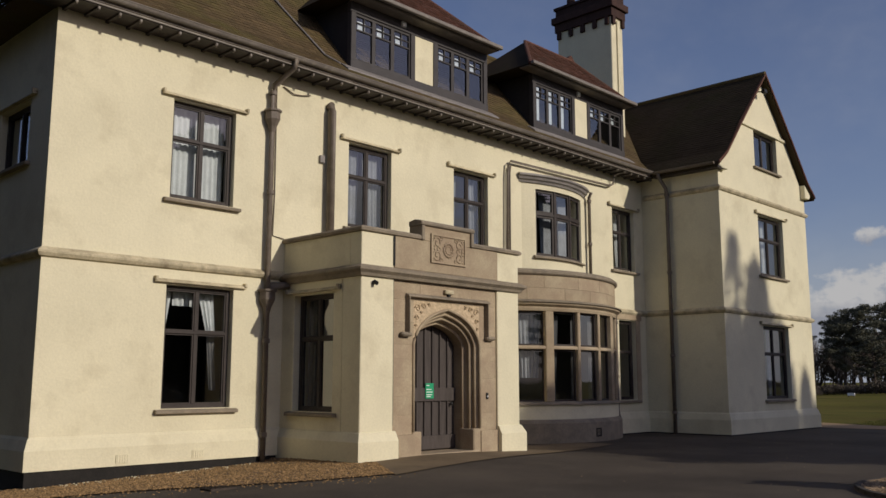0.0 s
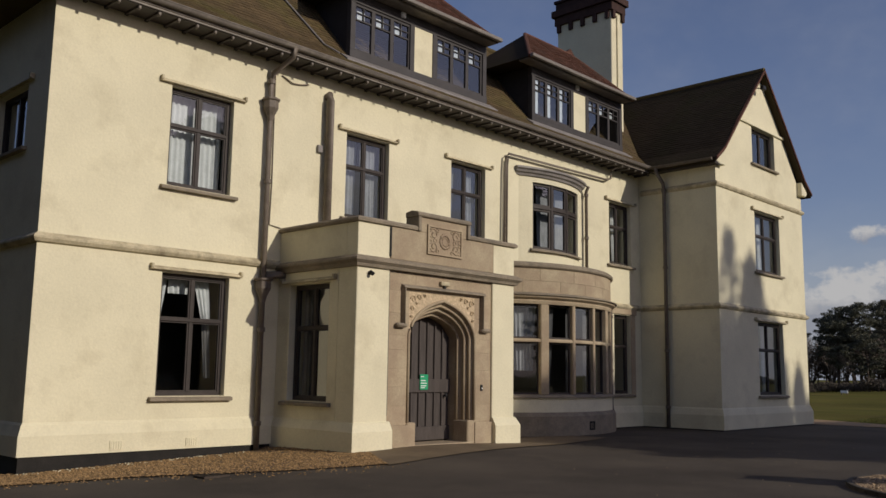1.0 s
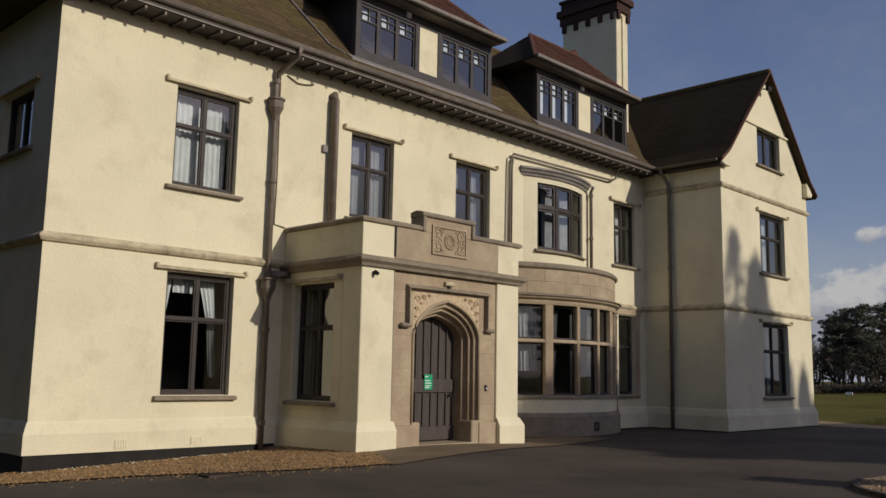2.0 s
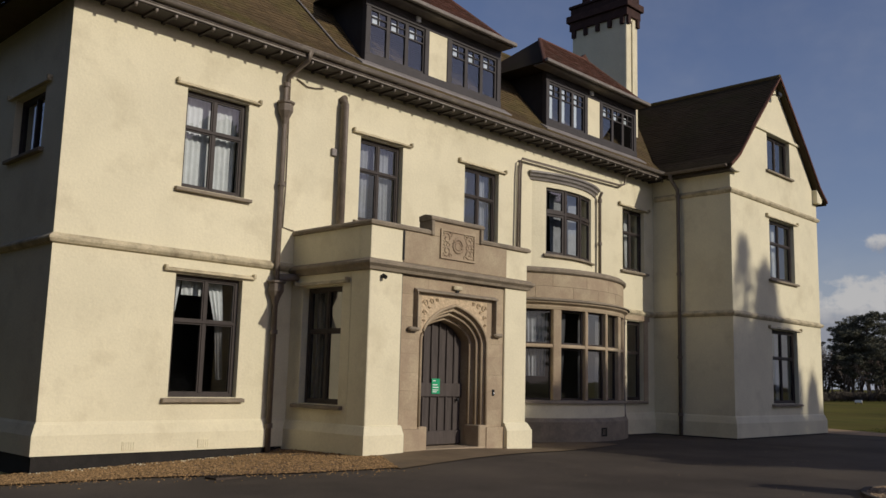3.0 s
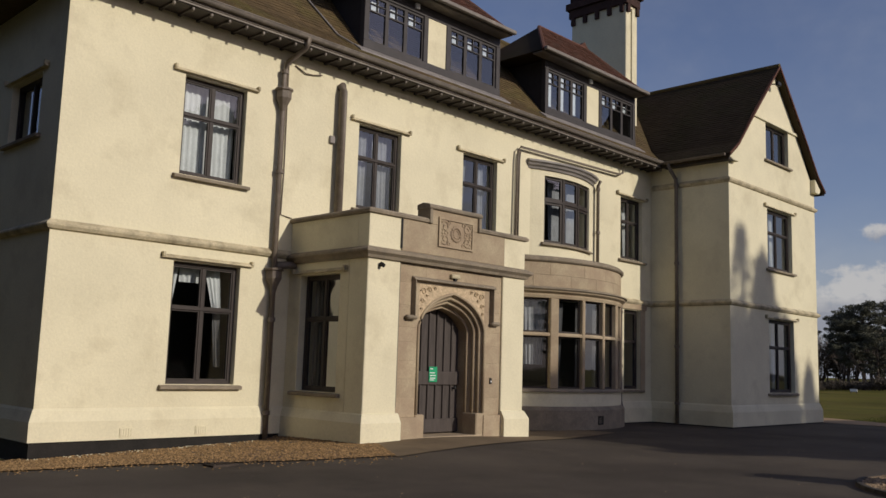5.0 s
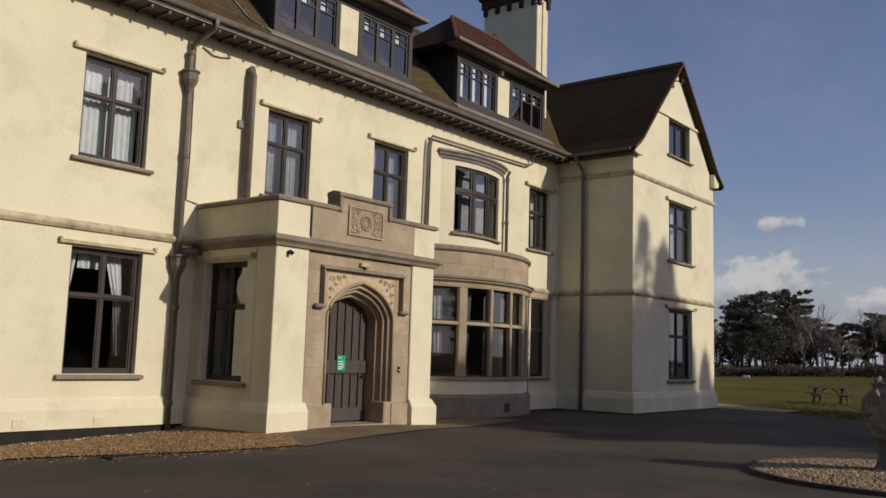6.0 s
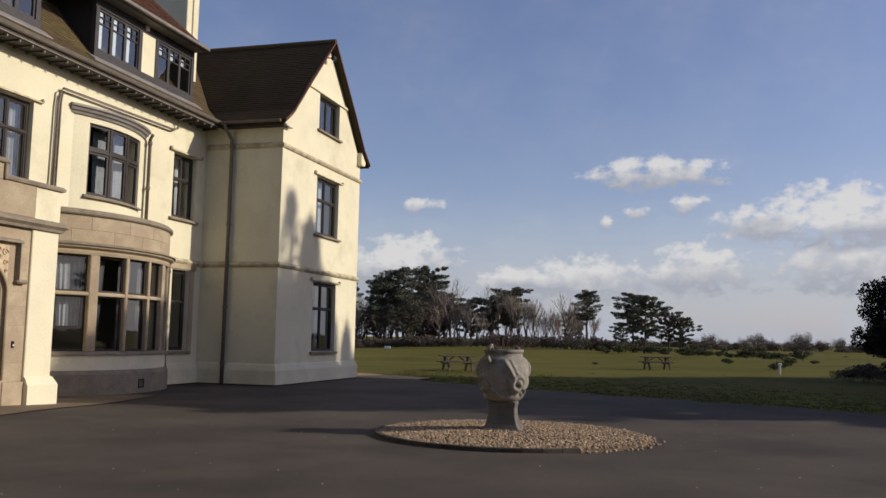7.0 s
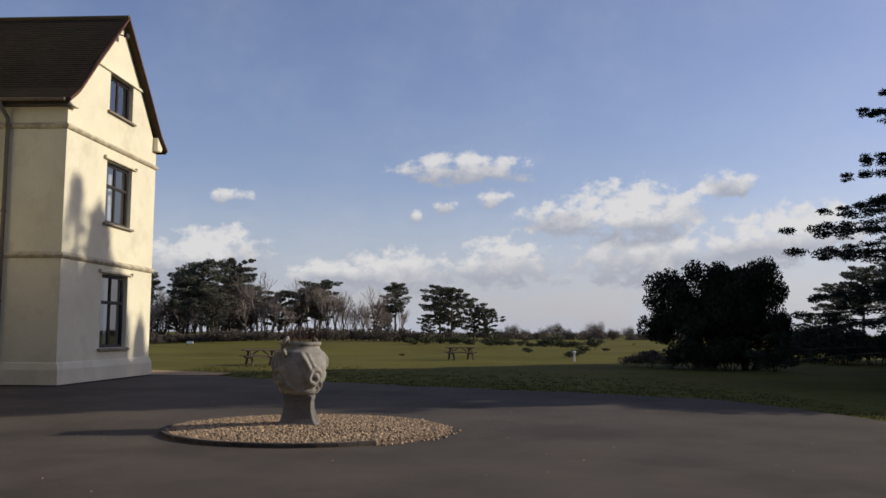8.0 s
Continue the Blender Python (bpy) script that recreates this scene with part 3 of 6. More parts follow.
# white panel across the middle of the window top
curtain(F, 7.8, 8.2, 7.8, 8.2, 2.78, 3.06, 0.38, w2, "short white panel across the window top")
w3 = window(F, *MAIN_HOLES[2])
# curtains whose grey carries part of the panes' sky reflection
curtain(F, 11.5, 12.0, 11.5, 11.96, 4.7, 6.36, 0.34, w3, "grey net curtain, toned partly for the pale sky reflection", DIM_CURTAIN)
curtain(F, 12.1, 12.62, 12.16, 12.62, 4.7, 6.36, 0.34, w3, "grey net curtain, toned partly for the pale sky reflection", DIM_CURTAIN)
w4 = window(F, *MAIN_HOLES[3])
curtain(F, 14.7, 15.1, 14.7, 15.0, 4.7, 6.36, 0.36, w4, "grey net curtain, toned partly for the pale sky reflection", DIM_CURTAIN)
curtain(F, 15.4, 15.8, 15.44, 15.8, 4.7, 6.36, 0.36, w4, "grey net curtain, toned partly for the pale sky reflection", DIM_CURTAIN)
w5 = window(F, *MAIN_HOLES[4])
curtain(F, 21.35, 21.75, 21.35, 21.6, 4.7, 6.4, 0.4, w5)
curtain(F, 21.95, 22.3, 22.05, 22.3, 4.7, 6.4, 0.4, w5)
w6 = window(F, *MAIN_HOLES[5], mullions=(), transoms=(0.6,), hood=False)
surround = Shape()
pbox(surround, F, 21.1, 22.66, -0.04, 0.02, 3.22, 3.40)
pbox(surround, F, 22.37, 22.6, -0.025, 0.02, 0.85, 3.22)
part("stone_surround", surround, STONE, w6, "sandstone lintel and jamb", bevel=0.01)
w7 = window(W, *WING_HOLES[0])
curtain(W, 25.55, 26.05, 25.5, 25.95, 4.7, 6.4, 0.42, w7)
curtain(W, 26.45, 26.7, 26.5, 26.7, 4.7, 6.4, 0.42, w7)
w8 = window(W, *WING_HOLES[1])
curtain(W, 25.55, 26.1, 25.5, 26.0, 1.0, 3.05, 0.42, w8)
curtain(W, 26.5, 26.7, 26.5, 26.66, 1.0, 3.05, 0.42, w8)
w9 = window(W, *GW, transoms=(), mullions=(0.5,), hood=False)
part("head_course", pbox(Shape(), W, 24.27, 27.76, -0.06, 0.02, 9.13, 9.21), CREAM, house, bevel=0.01)
w10 = window(SF, 14.62, 15.95, 5.02, 6.08, mullions=(0.5,), transoms=(), hood=True)

# string courses, plinths and the dark damp course
STRING = [(0.0, 3.36), (0.05, 3.38), (0.085, 3.43), (0.085, 3.46), (0.0, 3.53)]
part("string_course", along(STRING, [(HX, 19.9, -1, 0), (HX, FY, -1, -1), (9.95, FY, 0, -1)]), WORN_CREAM, house, "weathered moulded string course")
part("string_course", along(STRING, [(20.9, FY, 0, -1), (WX, FY, -1, -1), (WX, WY, -1, -1), (WR, WY, 1, -1), (WR, 19.9, 1, 0)]), WORN_CREAM, house, "weathered moulded string course")
UP = [(o * 0.9, z + 3.48) for o, z in STRING]
part("string_course", along(UP, [(WX, 13.7, -1, 0), (WX, WY, -1, -1), (WR, WY, 1, -1), (WR, 19.9, 1, 0)]), WORN_CREAM, house)
PLINTH = [(0.0, 0.08), (0.085, 0.08), (0.085, 0.42), (0.03, 0.58), (0.0, 0.62)]


def plinth(pts, base=0.08):
    prof = [(o, base if z == 0.08 else z) for o, z in PLINTH]
    part("plinth", along(prof, pts), CREAM, house, bevel=0.0)


plinth([(HX, 19.9, -1, 0), (HX, FY, -1, -1), (9.9, FY, 0, -1)], 0.12)
plinth([(21.1, FY, 0, -1), (WX, FY, -1, -1), (WX, WY, -1, -1), (WR, WY, 1, -1), (WR, 19.9, 1, 0)], 0.03)
part("damp_course", along([(0.0, -0.2), (0.05, -0.2), (0.05, 0.118), (0.0, 0.118)], [(HX, 19.9, -1, 0), (HX, FY, -1, -1), (9.85, FY, 0, -1)]), DAMP, house, "black bitumen strip at the wall foot")
part("damp_course", along([(0.0, -0.2), (0.05, -0.2), (0.05, 0.028), (0.0, 0.028)], [(21.1, FY, 0, -1), (WX, FY, -1, -1), (WX, WY, -1, -1), (WR, WY, 1, -1), (WR, 19.9, 1, 0)]), DAMP, house)
for ux in (6.80, 8.15):
    vent = Shape()
    pbox(vent, F, ux - 0.11, ux + 0.11, -0.098, -0.08, 0.16, 0.30)
    for i in range(5):
        pbox(vent, F, ux - 0.09 + i * 0.042, ux - 0.078 + i * 0.042, -0.105, -0.095, 0.17, 0.29)
    part("air_brick", vent, CREAM, house)

# ---- roofs ----
def tiled(name, path, u0, u1, put, material, gauge=0.115, width=0.17, label="", seed=1, rise=0.026):
    """Overlapping tiles laid in courses up a path of (run, z); u0 and u1 give the ends of each course by its run."""
    rnd = random.Random(seed)
    v, f = [], []
    seg = [math.dist(a, b) for a, b in zip(path, path[1:])]
    total, s, course = sum(seg), 0.0, 0

    def at(d):
        for (a, b), L in zip(zip(path, path[1:]), seg):
            if d <= L:
                return a[0] + (b[0] - a[0]) * d / L, a[1] + (b[1] - a[1]) * d / L, ((b[0] - a[0]) / L, (b[1] - a[1]) / L)
            d -= L
        a, b, L = path[-2], path[-1], seg[-1]
        return b[0], b[1], ((b[0] - a[0]) / L, (b[1] - a[1]) / L)

    while s < total:
        r0, z0, t0 = at(s)
        r1, z1, _ = at(min(total, s + gauge * 1.25))
        nr, nz = -t0[1], t0[0]
        lo, hi = u0(r0), u1(r0)
        u = lo - (width / 2 if course % 2 else 0)
        while u < hi:
            a, b = max(lo, u), min(hi, u + width - 0.006)
            if b - a > 0.02:
                lift = rise + rnd.uniform(-0.15, 0.27) * rise
                n = len(v)
                v += [put(a, r0 + nr * lift, z0 + nz * lift), put(b, r0 + nr * lift, z0 + nz * lift), put(b, r1 + nr * 0.006, z1 + nz * 0.006), put(a, r1 + nr * 0.006, z1 + nz * 0.006),
                      put(a, r0, z0), put(b, r0, z0)]
                f += [(n, n + 1, n + 2, n + 3), (n + 4, n + 5, n + 1, n)]
            u += width
        s += gauge
        course += 1
    me = bpy.data.meshes.new(name)
    me.from_pydata(v, [], f)
    ob = part(name, me, material, house, label)
    ob["kind"] = "stuff"
    return ob


MAIN_PATH = [(13.20, 7.58), (14.0, 8.18), (16.30, 10.93)]
deck = Shape()
deck.prism([(4.78, 13.22, 7.48), (4.78, 19.6, 7.48), (8.0, 16.3, 10.84), (5.6, 14.02, 8.08)], [(22.6, 13.22, 7.48), (26.0, 19.6, 7.48), (26.0, 16.3, 10.84), (23.4, 14.02, 8.08)])
part("roof", deck, TILE, house)
tiled("roof_tiles", MAIN_PATH, lambda r: 4.75 + (r - 13.2), lambda r: 22.62 + (r - 13.2) * 1.02, lambda u, r, z: (u, r, z), TILE, label="mossy brown clay roof tiles", seed=2, rise=0.016)
tiled("roof_tiles", [(4.72, 7.58), (5.5, 8.18), (7.85, 10.93)], lambda r: 13.2 + (r - 4.72), lambda r: 19.4 - (r - 4.72), lambda u, r, z: (r, u, z), TILE, gauge=0.2, width=0.4, seed=3)
WING_PATH = [(22.60, 7.58), (23.15, 7.98), (24.15, 9.08), (26.02, 11.02)]
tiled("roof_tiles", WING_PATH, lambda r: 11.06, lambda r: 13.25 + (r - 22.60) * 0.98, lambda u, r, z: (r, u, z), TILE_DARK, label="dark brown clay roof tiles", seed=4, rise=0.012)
wing_roof = Shape()
prof = WING_PATH + [(52.04 - x, z) for x, z in reversed(WING_PATH[:-1])]
under = [(x, z - 0.12) for x, z in reversed(prof)]
wing_roof.prism(*slab([(x, z - 0.004) for x, z in prof] + under, 11.08, 19.8))
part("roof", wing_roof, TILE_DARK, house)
barge = Shape()
for half in (WING_PATH, [(52.04 - x, z) for x, z in WING_PATH]):
    for (xa, za), (xb, zb) in zip(half, half[1:]):
        barge.prism(*slab([(xa, za + 0.02), (xb, zb + 0.02), (xb, zb - 0.07), (xa, za - 0.07)], 11.03, 11.085))
part("verge", barge, TILE_RED, house, "red clay verge tiles along the gable", bevel=0.008)
for sgn in (1, -1):
    k = Shape()
    x0, out_ = (WX, 0.30) if sgn == 1 else (WR, 0.10)
    k.prism(*slab([(x0 - 0.02 * sgn, 7.45), (x0 - out_ * sgn, 7.52), (x0 - out_ * sgn, 7.62), (x0 + 0.3 * sgn, 7.9), (x0 + 0.3 * sgn, 7.45)], WY - 0.17, WY + 0.2))
    part("kneeler", k, CREAM, house, bevel=0.015)
ridge = Shape()
ridge.tube([(26.02, 11.05, 11.01), (26.02, 16.4, 11.01)], 0.09, 8)
ridge.tube([(8.0, 16.3, 10.93), (26.0, 16.3, 10.93)], 0.09, 8)
part("ridge_tiles", ridge, TILE, house)
cable = Shape().tube([(11.09, 13.66, 8.0), (10.95, 14.0, 8.24), (10.5, 15.2, 9.68), (10.2, 16.0, 10.64)], 0.022, 6)
part("lightning_cable", cable, LEAD, house, "pale cable running down the roof")

# eaves: soffit, gutter and rafter feet
part("soffit", Shape().box(4.78, 22.7, 13.265, FY + 0.1, 7.43, 7.49), DARKWOOD, house, "dark boarded soffit")
part("soffit", Shape().box(22.66, WX + 0.1, WY - 0.15, 13.2, 7.44, 7.5), DARKWOOD, house)
gut = Shape()
gprof = [(0.075 * math.cos(t), 0.075 * math.sin(t)) for t in [math.pi + math.pi * k / 8 for k in range(9)]] + [(0.06, 0.0), (-0.06, 0.0)]
gut.prism([(4.7, 13.19 + a, 7.60 + b) for a, b in gprof], [(22.68, 13.19 + a, 7.60 + b) for a, b in gprof])
gut.tube([(4.7, 13.115, 7.60), (22.68, 13.115, 7.60)], 0.014, 6)
part("gutter", gut, GUTTER, house, "grey half-round gutter")
part("fascia", Shape().box(4.76, 22.66, 13.235, 13.262, 7.445, 7.585), GUTTER, house)
gut2 = Shape()
gut2.prism([(22.56 + a, 13.1, 7.58 + b) for a, b in gprof], [(22.56 + a, WY - 0.1, 7.58 + b) for a, b in gprof])
part("gutter", gut2, PIPE, house)
foot = Shape().prism([(-0.03, -0.44, 0.05), (0.03, -0.44, 0.05), (0.03, -0.44, 0.09), (-0.03, -0.44, 0.09)], [(-0.03, 0.02, 0.045), (0.03, 0.02, 0.045), (0.03, 0.02, 0.09), (-0.03, 0.02, 0.09)]).mesh("rafter_foot", 0.006)
tip_mesh = Shape().prism([(-0.024, -0.50, 0.035), (0.024, -0.50, 0.035), (0.024, -0.44, 0.01), (-0.024, -0.44, 0.01)], [(-0.024, -0.50, 0.095), (0.024, -0.50, 0.095), (0.024, -0.44, 0.095), (-0.024, -0.44, 0.095)]).mesh("rafter_tip", 0.01)
for i in range(49):
    ob = part("rafter_foot", foot, DARKWOOD, house)
    ob.location = (5.44 + i * 0.36, FY, 7.345)
    tip = part("rafter_tip", tip_mesh, GUTTER, house)
    tip.location = ob.location


# ---- dormers ----
def dormer(x0, x1, e0, e1, r0, r1, tall_left):
    y, z0, z1 = 13.9, 8.12, 9.60
    d = Shape()
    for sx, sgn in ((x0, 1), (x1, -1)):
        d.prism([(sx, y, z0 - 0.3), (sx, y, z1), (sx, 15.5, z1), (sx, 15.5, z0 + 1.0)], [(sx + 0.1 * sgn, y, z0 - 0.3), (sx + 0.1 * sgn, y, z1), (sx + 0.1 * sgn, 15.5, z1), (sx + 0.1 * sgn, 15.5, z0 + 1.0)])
    # back and ceiling of the dormer share the near-black of the cheeks
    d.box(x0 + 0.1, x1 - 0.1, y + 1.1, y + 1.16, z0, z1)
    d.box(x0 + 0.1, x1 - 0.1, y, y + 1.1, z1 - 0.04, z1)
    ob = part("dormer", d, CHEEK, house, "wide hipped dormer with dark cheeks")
    P = front(y)
    mid = (x0 + x1) / 2
    fr = Shape()
    pbox(fr, P, x0 - 0.03, x1 + 0.03, -0.05, 0.1, z0 - 0.02, z0 + 0.16)
    pbox(fr, P, x0 - 0.03, x1 + 0.03, -0.03, 0.1, z1 - 0.24, z1)
    for u in (x0, mid - 0.42, mid + 0.32, x1 - 0.1):
        pbox(fr, P, u - 0.02, u + 0.12, -0.04, 0.1, z0 + 0.16, z1 - 0.24)
    part("frame", fr, SLATEWOOD, ob, "charcoal timber frame", bevel=0.008)
    part("infill_panel", pbox(Shape(), P, mid - 0.30, mid + 0.30, -0.015, 0.08, z0 + 0.16, z1 - 0.24), CREAM, ob, "cream rendered panel")
    part("flashing", Shape().prism([(x0 - 0.3, y - 0.06, z0 - 0.02), (x0 - 0.3, y - 0.30, z0 - 0.19), (x0 - 0.3, y - 0.30, z0 - 0.22), (x0 - 0.3, y - 0.02, z0 - 0.1)], [(x1 + 0.15, y - 0.06, z0 - 0.02), (x1 + 0.15, y - 0.30, z0 - 0.19), (x1 + 0.15, y - 0.30, z0 - 0.22), (x1 + 0.15, y - 0.02, z0 - 0.1)]), LEAD, ob, "lead apron flashing")
    for k, (a, b) in enumerate(((x0 + 0.1, mid - 0.42), (mid + 0.44, x1 - 0.12))):
        for i in range(3):
            u, w = a + (b - a) * i / 3, (b - a) / 3
            c = Shape()
            za, zb = z0 + 0.16, z1 - 0.24
            for q in ((u, u + 0.05, za, zb), (u + w - 0.05, u + w, za, zb), (u + 0.05, u + w - 0.05, za, za + 0.055), (u + 0.05, u + w - 0.05, zb - 0.055, zb)):
                pbox(c, P, q[0], q[1], 0.0, 0.06, q[2], q[3])
            zt = zb - 0.36
            pbox(c, P, u + 0.05, u + w - 0.05, 0.005, 0.05, zt - 0.015, zt + 0.015)
            pbox(c, P, u + w / 2 - 0.012, u + w / 2 + 0.012, 0.005, 0.05, zt, zb - 0.055)
            pbox(c, P, u + 0.05, u + w - 0.05, 0.005, 0.05, zt + 0.15, zt + 0.17)
            part("casement", c, SLATEWOOD, ob)
            pane = Shape().face((u + 0.05, y + 0.03, za + 0.05), (u + w - 0.05, y + 0.03, za + 0.05), (u + w - 0.05, y + 0.03, zb - 0.05), (u + 0.05, y + 0.03, zb - 0.05))
            part("pane", pane, GLASS, ob).visible_shadow = False
            # white panel behind each pane: a painted sky reflection
            white = Shape()
            if tall_left and k == 0:
                pbox(white, P, u + 0.08, u + w * 0.42, 0.045, 0.055, za + 0.1, zb - 0.06)
            else:
                pbox(white, P, u + 0.12, u + w * 0.6, 0.045, 0.055, zt + 0.02, zt + 0.22)
            part("blind", white, REFLECTION, ob, "white panel standing in for a pale reflection in the glass")
    zE, yE, yR, zR = 9.64, 13.50, 15.0, 11.12
    rf = Shape()
    A, B, C, D = (e0, yE, zE), (e1, yE, zE), (e1, 16.5, zE), (e0, 16.5, zE)
    R0, R1 = (r0, yR, zR), (r1, yR, zR)
    rf.face(A, B, R1, R0).face(B, C, R1).face(C, D, R0, R1).face(D, A, R0).face(A, D, C, B)
    # hip ends keep a darker tile than the front slope
    part("dormer_roof", rf, TILE_DARK, ob, "hipped roof with dark tiled ends and a red clay front")
    g = Shape()
    g.box(e0 - 0.02, e1 + 0.02, yE - 0.12, yE - 0.01, zE - 0.03, zE + 0.065)
    g.box(e0 + 0.02, e1 - 0.02, yE + 0.02, y, zE - 0.05, zE - 0.012)
    part("gutter", g, GUTTER, ob, "grey gutter along the dormer eave", bevel=0.015)
    hips = Shape()
    for p, q in ((A, R0), (B, R1), (R0, R1)):
        hips.tube([p, q], 0.055, 6)
    hips.prism([(r1 - 0.28, yR - 0.02, zR), (r1 + 0.28, yR - 0.02, zR - 0.1), (r1 - 0.02, yR - 0.02, zR + 0.2)], [(r1 - 0.28, yR + 0.12, zR), (r1 + 0.28, yR + 0.12, zR - 0.1), (r1 - 0.02, yR + 0.12, zR + 0.2)])
    part("hip_tiles", hips, TILE_RED, ob)
    lamp = Shape()
    pbox(lamp, P, mid - 0.75, mid - 0.62, -0.08, -0.02, z1 - 0.16, z1 - 0.03) if not tall_left else pbox(lamp, P, mid - 0.2, mid - 0.07, -0.08, -0.02, z1 - 0.16, z1 - 0.03)
    part("vent_box", lamp, WHITE, ob, "small white box", bevel=0.01)
    # courses of tiles on the sunny slope
    slope = [(yE, zE + 0.012), (yR, zR + 0.012)]
    k0, k1 = (r0 - e0) / (yR - yE), (e1 - r1) / (yR - yE)
    tiles = tiled("roof_tiles", slope, lambda r: e0 + (r - yE) * k0, lambda r: e1 - (r - yE) * k1, lambda u, r, z: (u, r, z), TILE_RED, seed=int(x0))
    tiles.parent = ob
    return ob


dormer(11.56, 15.96, 11.10, 16.02, 12.75, 14.75, False)
dormer(17.85, 22.20, 17.28, 22.25, 18.95, 21.2, True)

# ---- chimney ----
CX0, CX1, CY0, CY1 = 23.36, 24.02, 14.92, 17.06
chim = part("chimney", Shape().box(CX0, CX1, CY0, CY1, 8.0, 13.30), CREAM, house, "tall cream rendered chimney with dark brick cap", bevel=0.02)
part("pilaster", Shape().box(CX0 + 0.28, CX0 + 0.42, CY0 - 0.05, CY0 + 0.01, 9.0, 13.15), CREAM, chim)
brick_cap = [(0.08, 13.26, 13.55), (0.16, 13.55, 13.78), (0.05, 13.78, 14.05), (0.10, 14.05, 14.15)]
for o, za, zb in brick_cap:
    part("brick_course", Shape().box(CX0 - o, CX1 + o, CY0 - o, CY1 + o, za, zb), BRICK_DARK, chim, "dark red brick course", bevel=0.012)
tooth = Shape().box(-0.075, 0.075, -0.05, 0.05, 0, 0.27).mesh("brick_corbel", 0.008)
for i in range(5):
    ob = part("brick_corbel", tooth, BRICK_DARK, chim)
    ob.location, ob.rotation_euler = (CX0 - 0.03, CY0 + 0.14 + i * 0.48, 13.0), (0, 0, math.pi / 2)
for i in range(2):
    ob = part("brick_corbel", tooth, BRICK_DARK, chim)
    ob.location = (CX0 + 0.08 + i * 0.54, CY0 - 0.03, 13.0)
for i in range(3):
    pot = Shape().lathe([(0.15, 14.15), (0.14, 14.5), (0.17, 14.53), (0.17, 14.6), (0.12, 14.6), (0.11, 14.3)], (CX0 + CX1) / 2, CY0 + 0.4 + i * 0.7, 12)
    part("chimney_pot", pot, BRICK_DARK, chim)

# ---- porch ----
PX0, PX1, SX0, SX1 = 9.89, 14.18, 10.66, 13.50
CXD = 12.10                                  # middle of the door
P = front(PY)
porch = part("porch", wall_sheet(PY + 0.5, FY, -0.2, 3.30, [(12.24, 13.40, 0.92, 3.04)], side(PX0), 0.3), CREAM, house, "projecting stone and cream rendered entrance porch")
for a, b in ((PX0, SX0), (SX1, PX1)):
    part("pier", pbox(Shape(), P, a, b, 0.0, 0.5, -0.1, 3.30), CREAM, porch, bevel=0.012)
    part("parapet", pbox(Shape(), P, a, b, 0.0, 0.3, 3.45, 4.06), CREAM, porch, bevel=0.008)
part("side_wall", Shape().box(PX1 - 0.3, PX1, PY + 0.5, FY, -0.1, 3.30), CREAM, porch)
part("parapet", Shape().box(PX0, PX0 + 0.3, PY + 0.3, FY, 3.45, 4.06), CREAM, porch)
part("parapet", Shape().box(PX1 - 0.3, PX1, PY + 0.3, FY, 3.45, 4.06), CREAM, porch)
part("flat_roof", Shape().box(PX0 + 0.3, PX1 - 0.3, PY + 0.3, FY, 3.30, 3.62), LEAD, porch)
PB = [(0.0, -0.1), (0.10, -0.1), (0.10, 0.44), (0.03, 0.58), (0.0, 0.60)]
part("plinth", along(PB, [(PX0, FY, -1, 0), (PX0, PY, -1, -1), (SX0 + 0.05, PY, 0, -1)]), CREAM, porch)
part("plinth", along(PB, [(SX1, PY, 0, -1), (PX1, PY, 1, -1), (PX1, FY, 1, 0)]), CREAM, porch)
CORN = [(0.0, 3.27), (0.05, 3.28), (0.07, 3.33), (0.13, 3.38), (0.13, 3.42), (0.02, 3.48), (0.0, 3.48)]
part("cornice", along(CORN, [(PX0, FY, -1, 0), (PX0, PY, -1, -1), (PX1, PY, 1, -1), (PX1, FY, 1, 0)]), STONE_GREY, porch, "weathered stone cornice")
COPE = [(-0.3, 4.06), (0.0, 4.06), (0.05, 4.075), (0.06, 4.12), (0.02, 4.16), (-0.14, 4.19), (-0.3, 4.16)]
part("coping", along(COPE, [(PX0, FY, -1, 0), (PX0, PY, -1, -1), (11.34, PY, 0, -1)]), STONE_GREY, porch, "weathered stone coping")
part("coping", along(COPE, [(12.70, PY, 0, -1), (PX1, PY, 1, -1), (PX1, FY, 1, 0)]), STONE_GREY, porch, "weathered stone coping")
# stepped middle of the parapet
mid = Shape()
pbox(mid, P, SX0, SX1, -0.025, 0.3, 3.48, 4.058)
pbox(mid, P, 11.36, 12.68, -0.028, 0.3, 4.058, 4.34)
part("parapet", mid, STONE, porch, "sandstone stepped parapet", bevel=0.008)
lift = [(o, z + 0.275) for o, z in COPE]
part("coping", along(lift, [(11.28, PY - 0.025, 0, -1), (12.76, PY - 0.025, 0, -1)]), STONE_GREY, porch, "raised stone coping", bevel=0.01)
for a, b in ((11.30, 11.38), (12.66, 12.74)):
    part("coping_return", pbox(Shape(), P, a, b, -0.075, 0.28, 4.06, 4.34), STONE_GREY, porch, bevel=0.012)
# carved panel
panel = pbox(Shape(), P, 11.56, 12.52, -0.035, 0.0, 3.66, 4.22)
carved = part("carved_panel", panel, STONE, porch, "carved stone panel with a wreath and scrolls")
fr = Shape()
for q in ((11.56, 12.52, 4.18, 4.22), (11.56, 12.52, 3.66, 3.70), (11.56, 11.60, 3.70, 4.18), (12.48, 12.52, 3.70, 4.18)):
    pbox(fr, P, q[0], q[1], -0.06, -0.03, q[2], q[3])
part("frame", fr, STONE, carved)


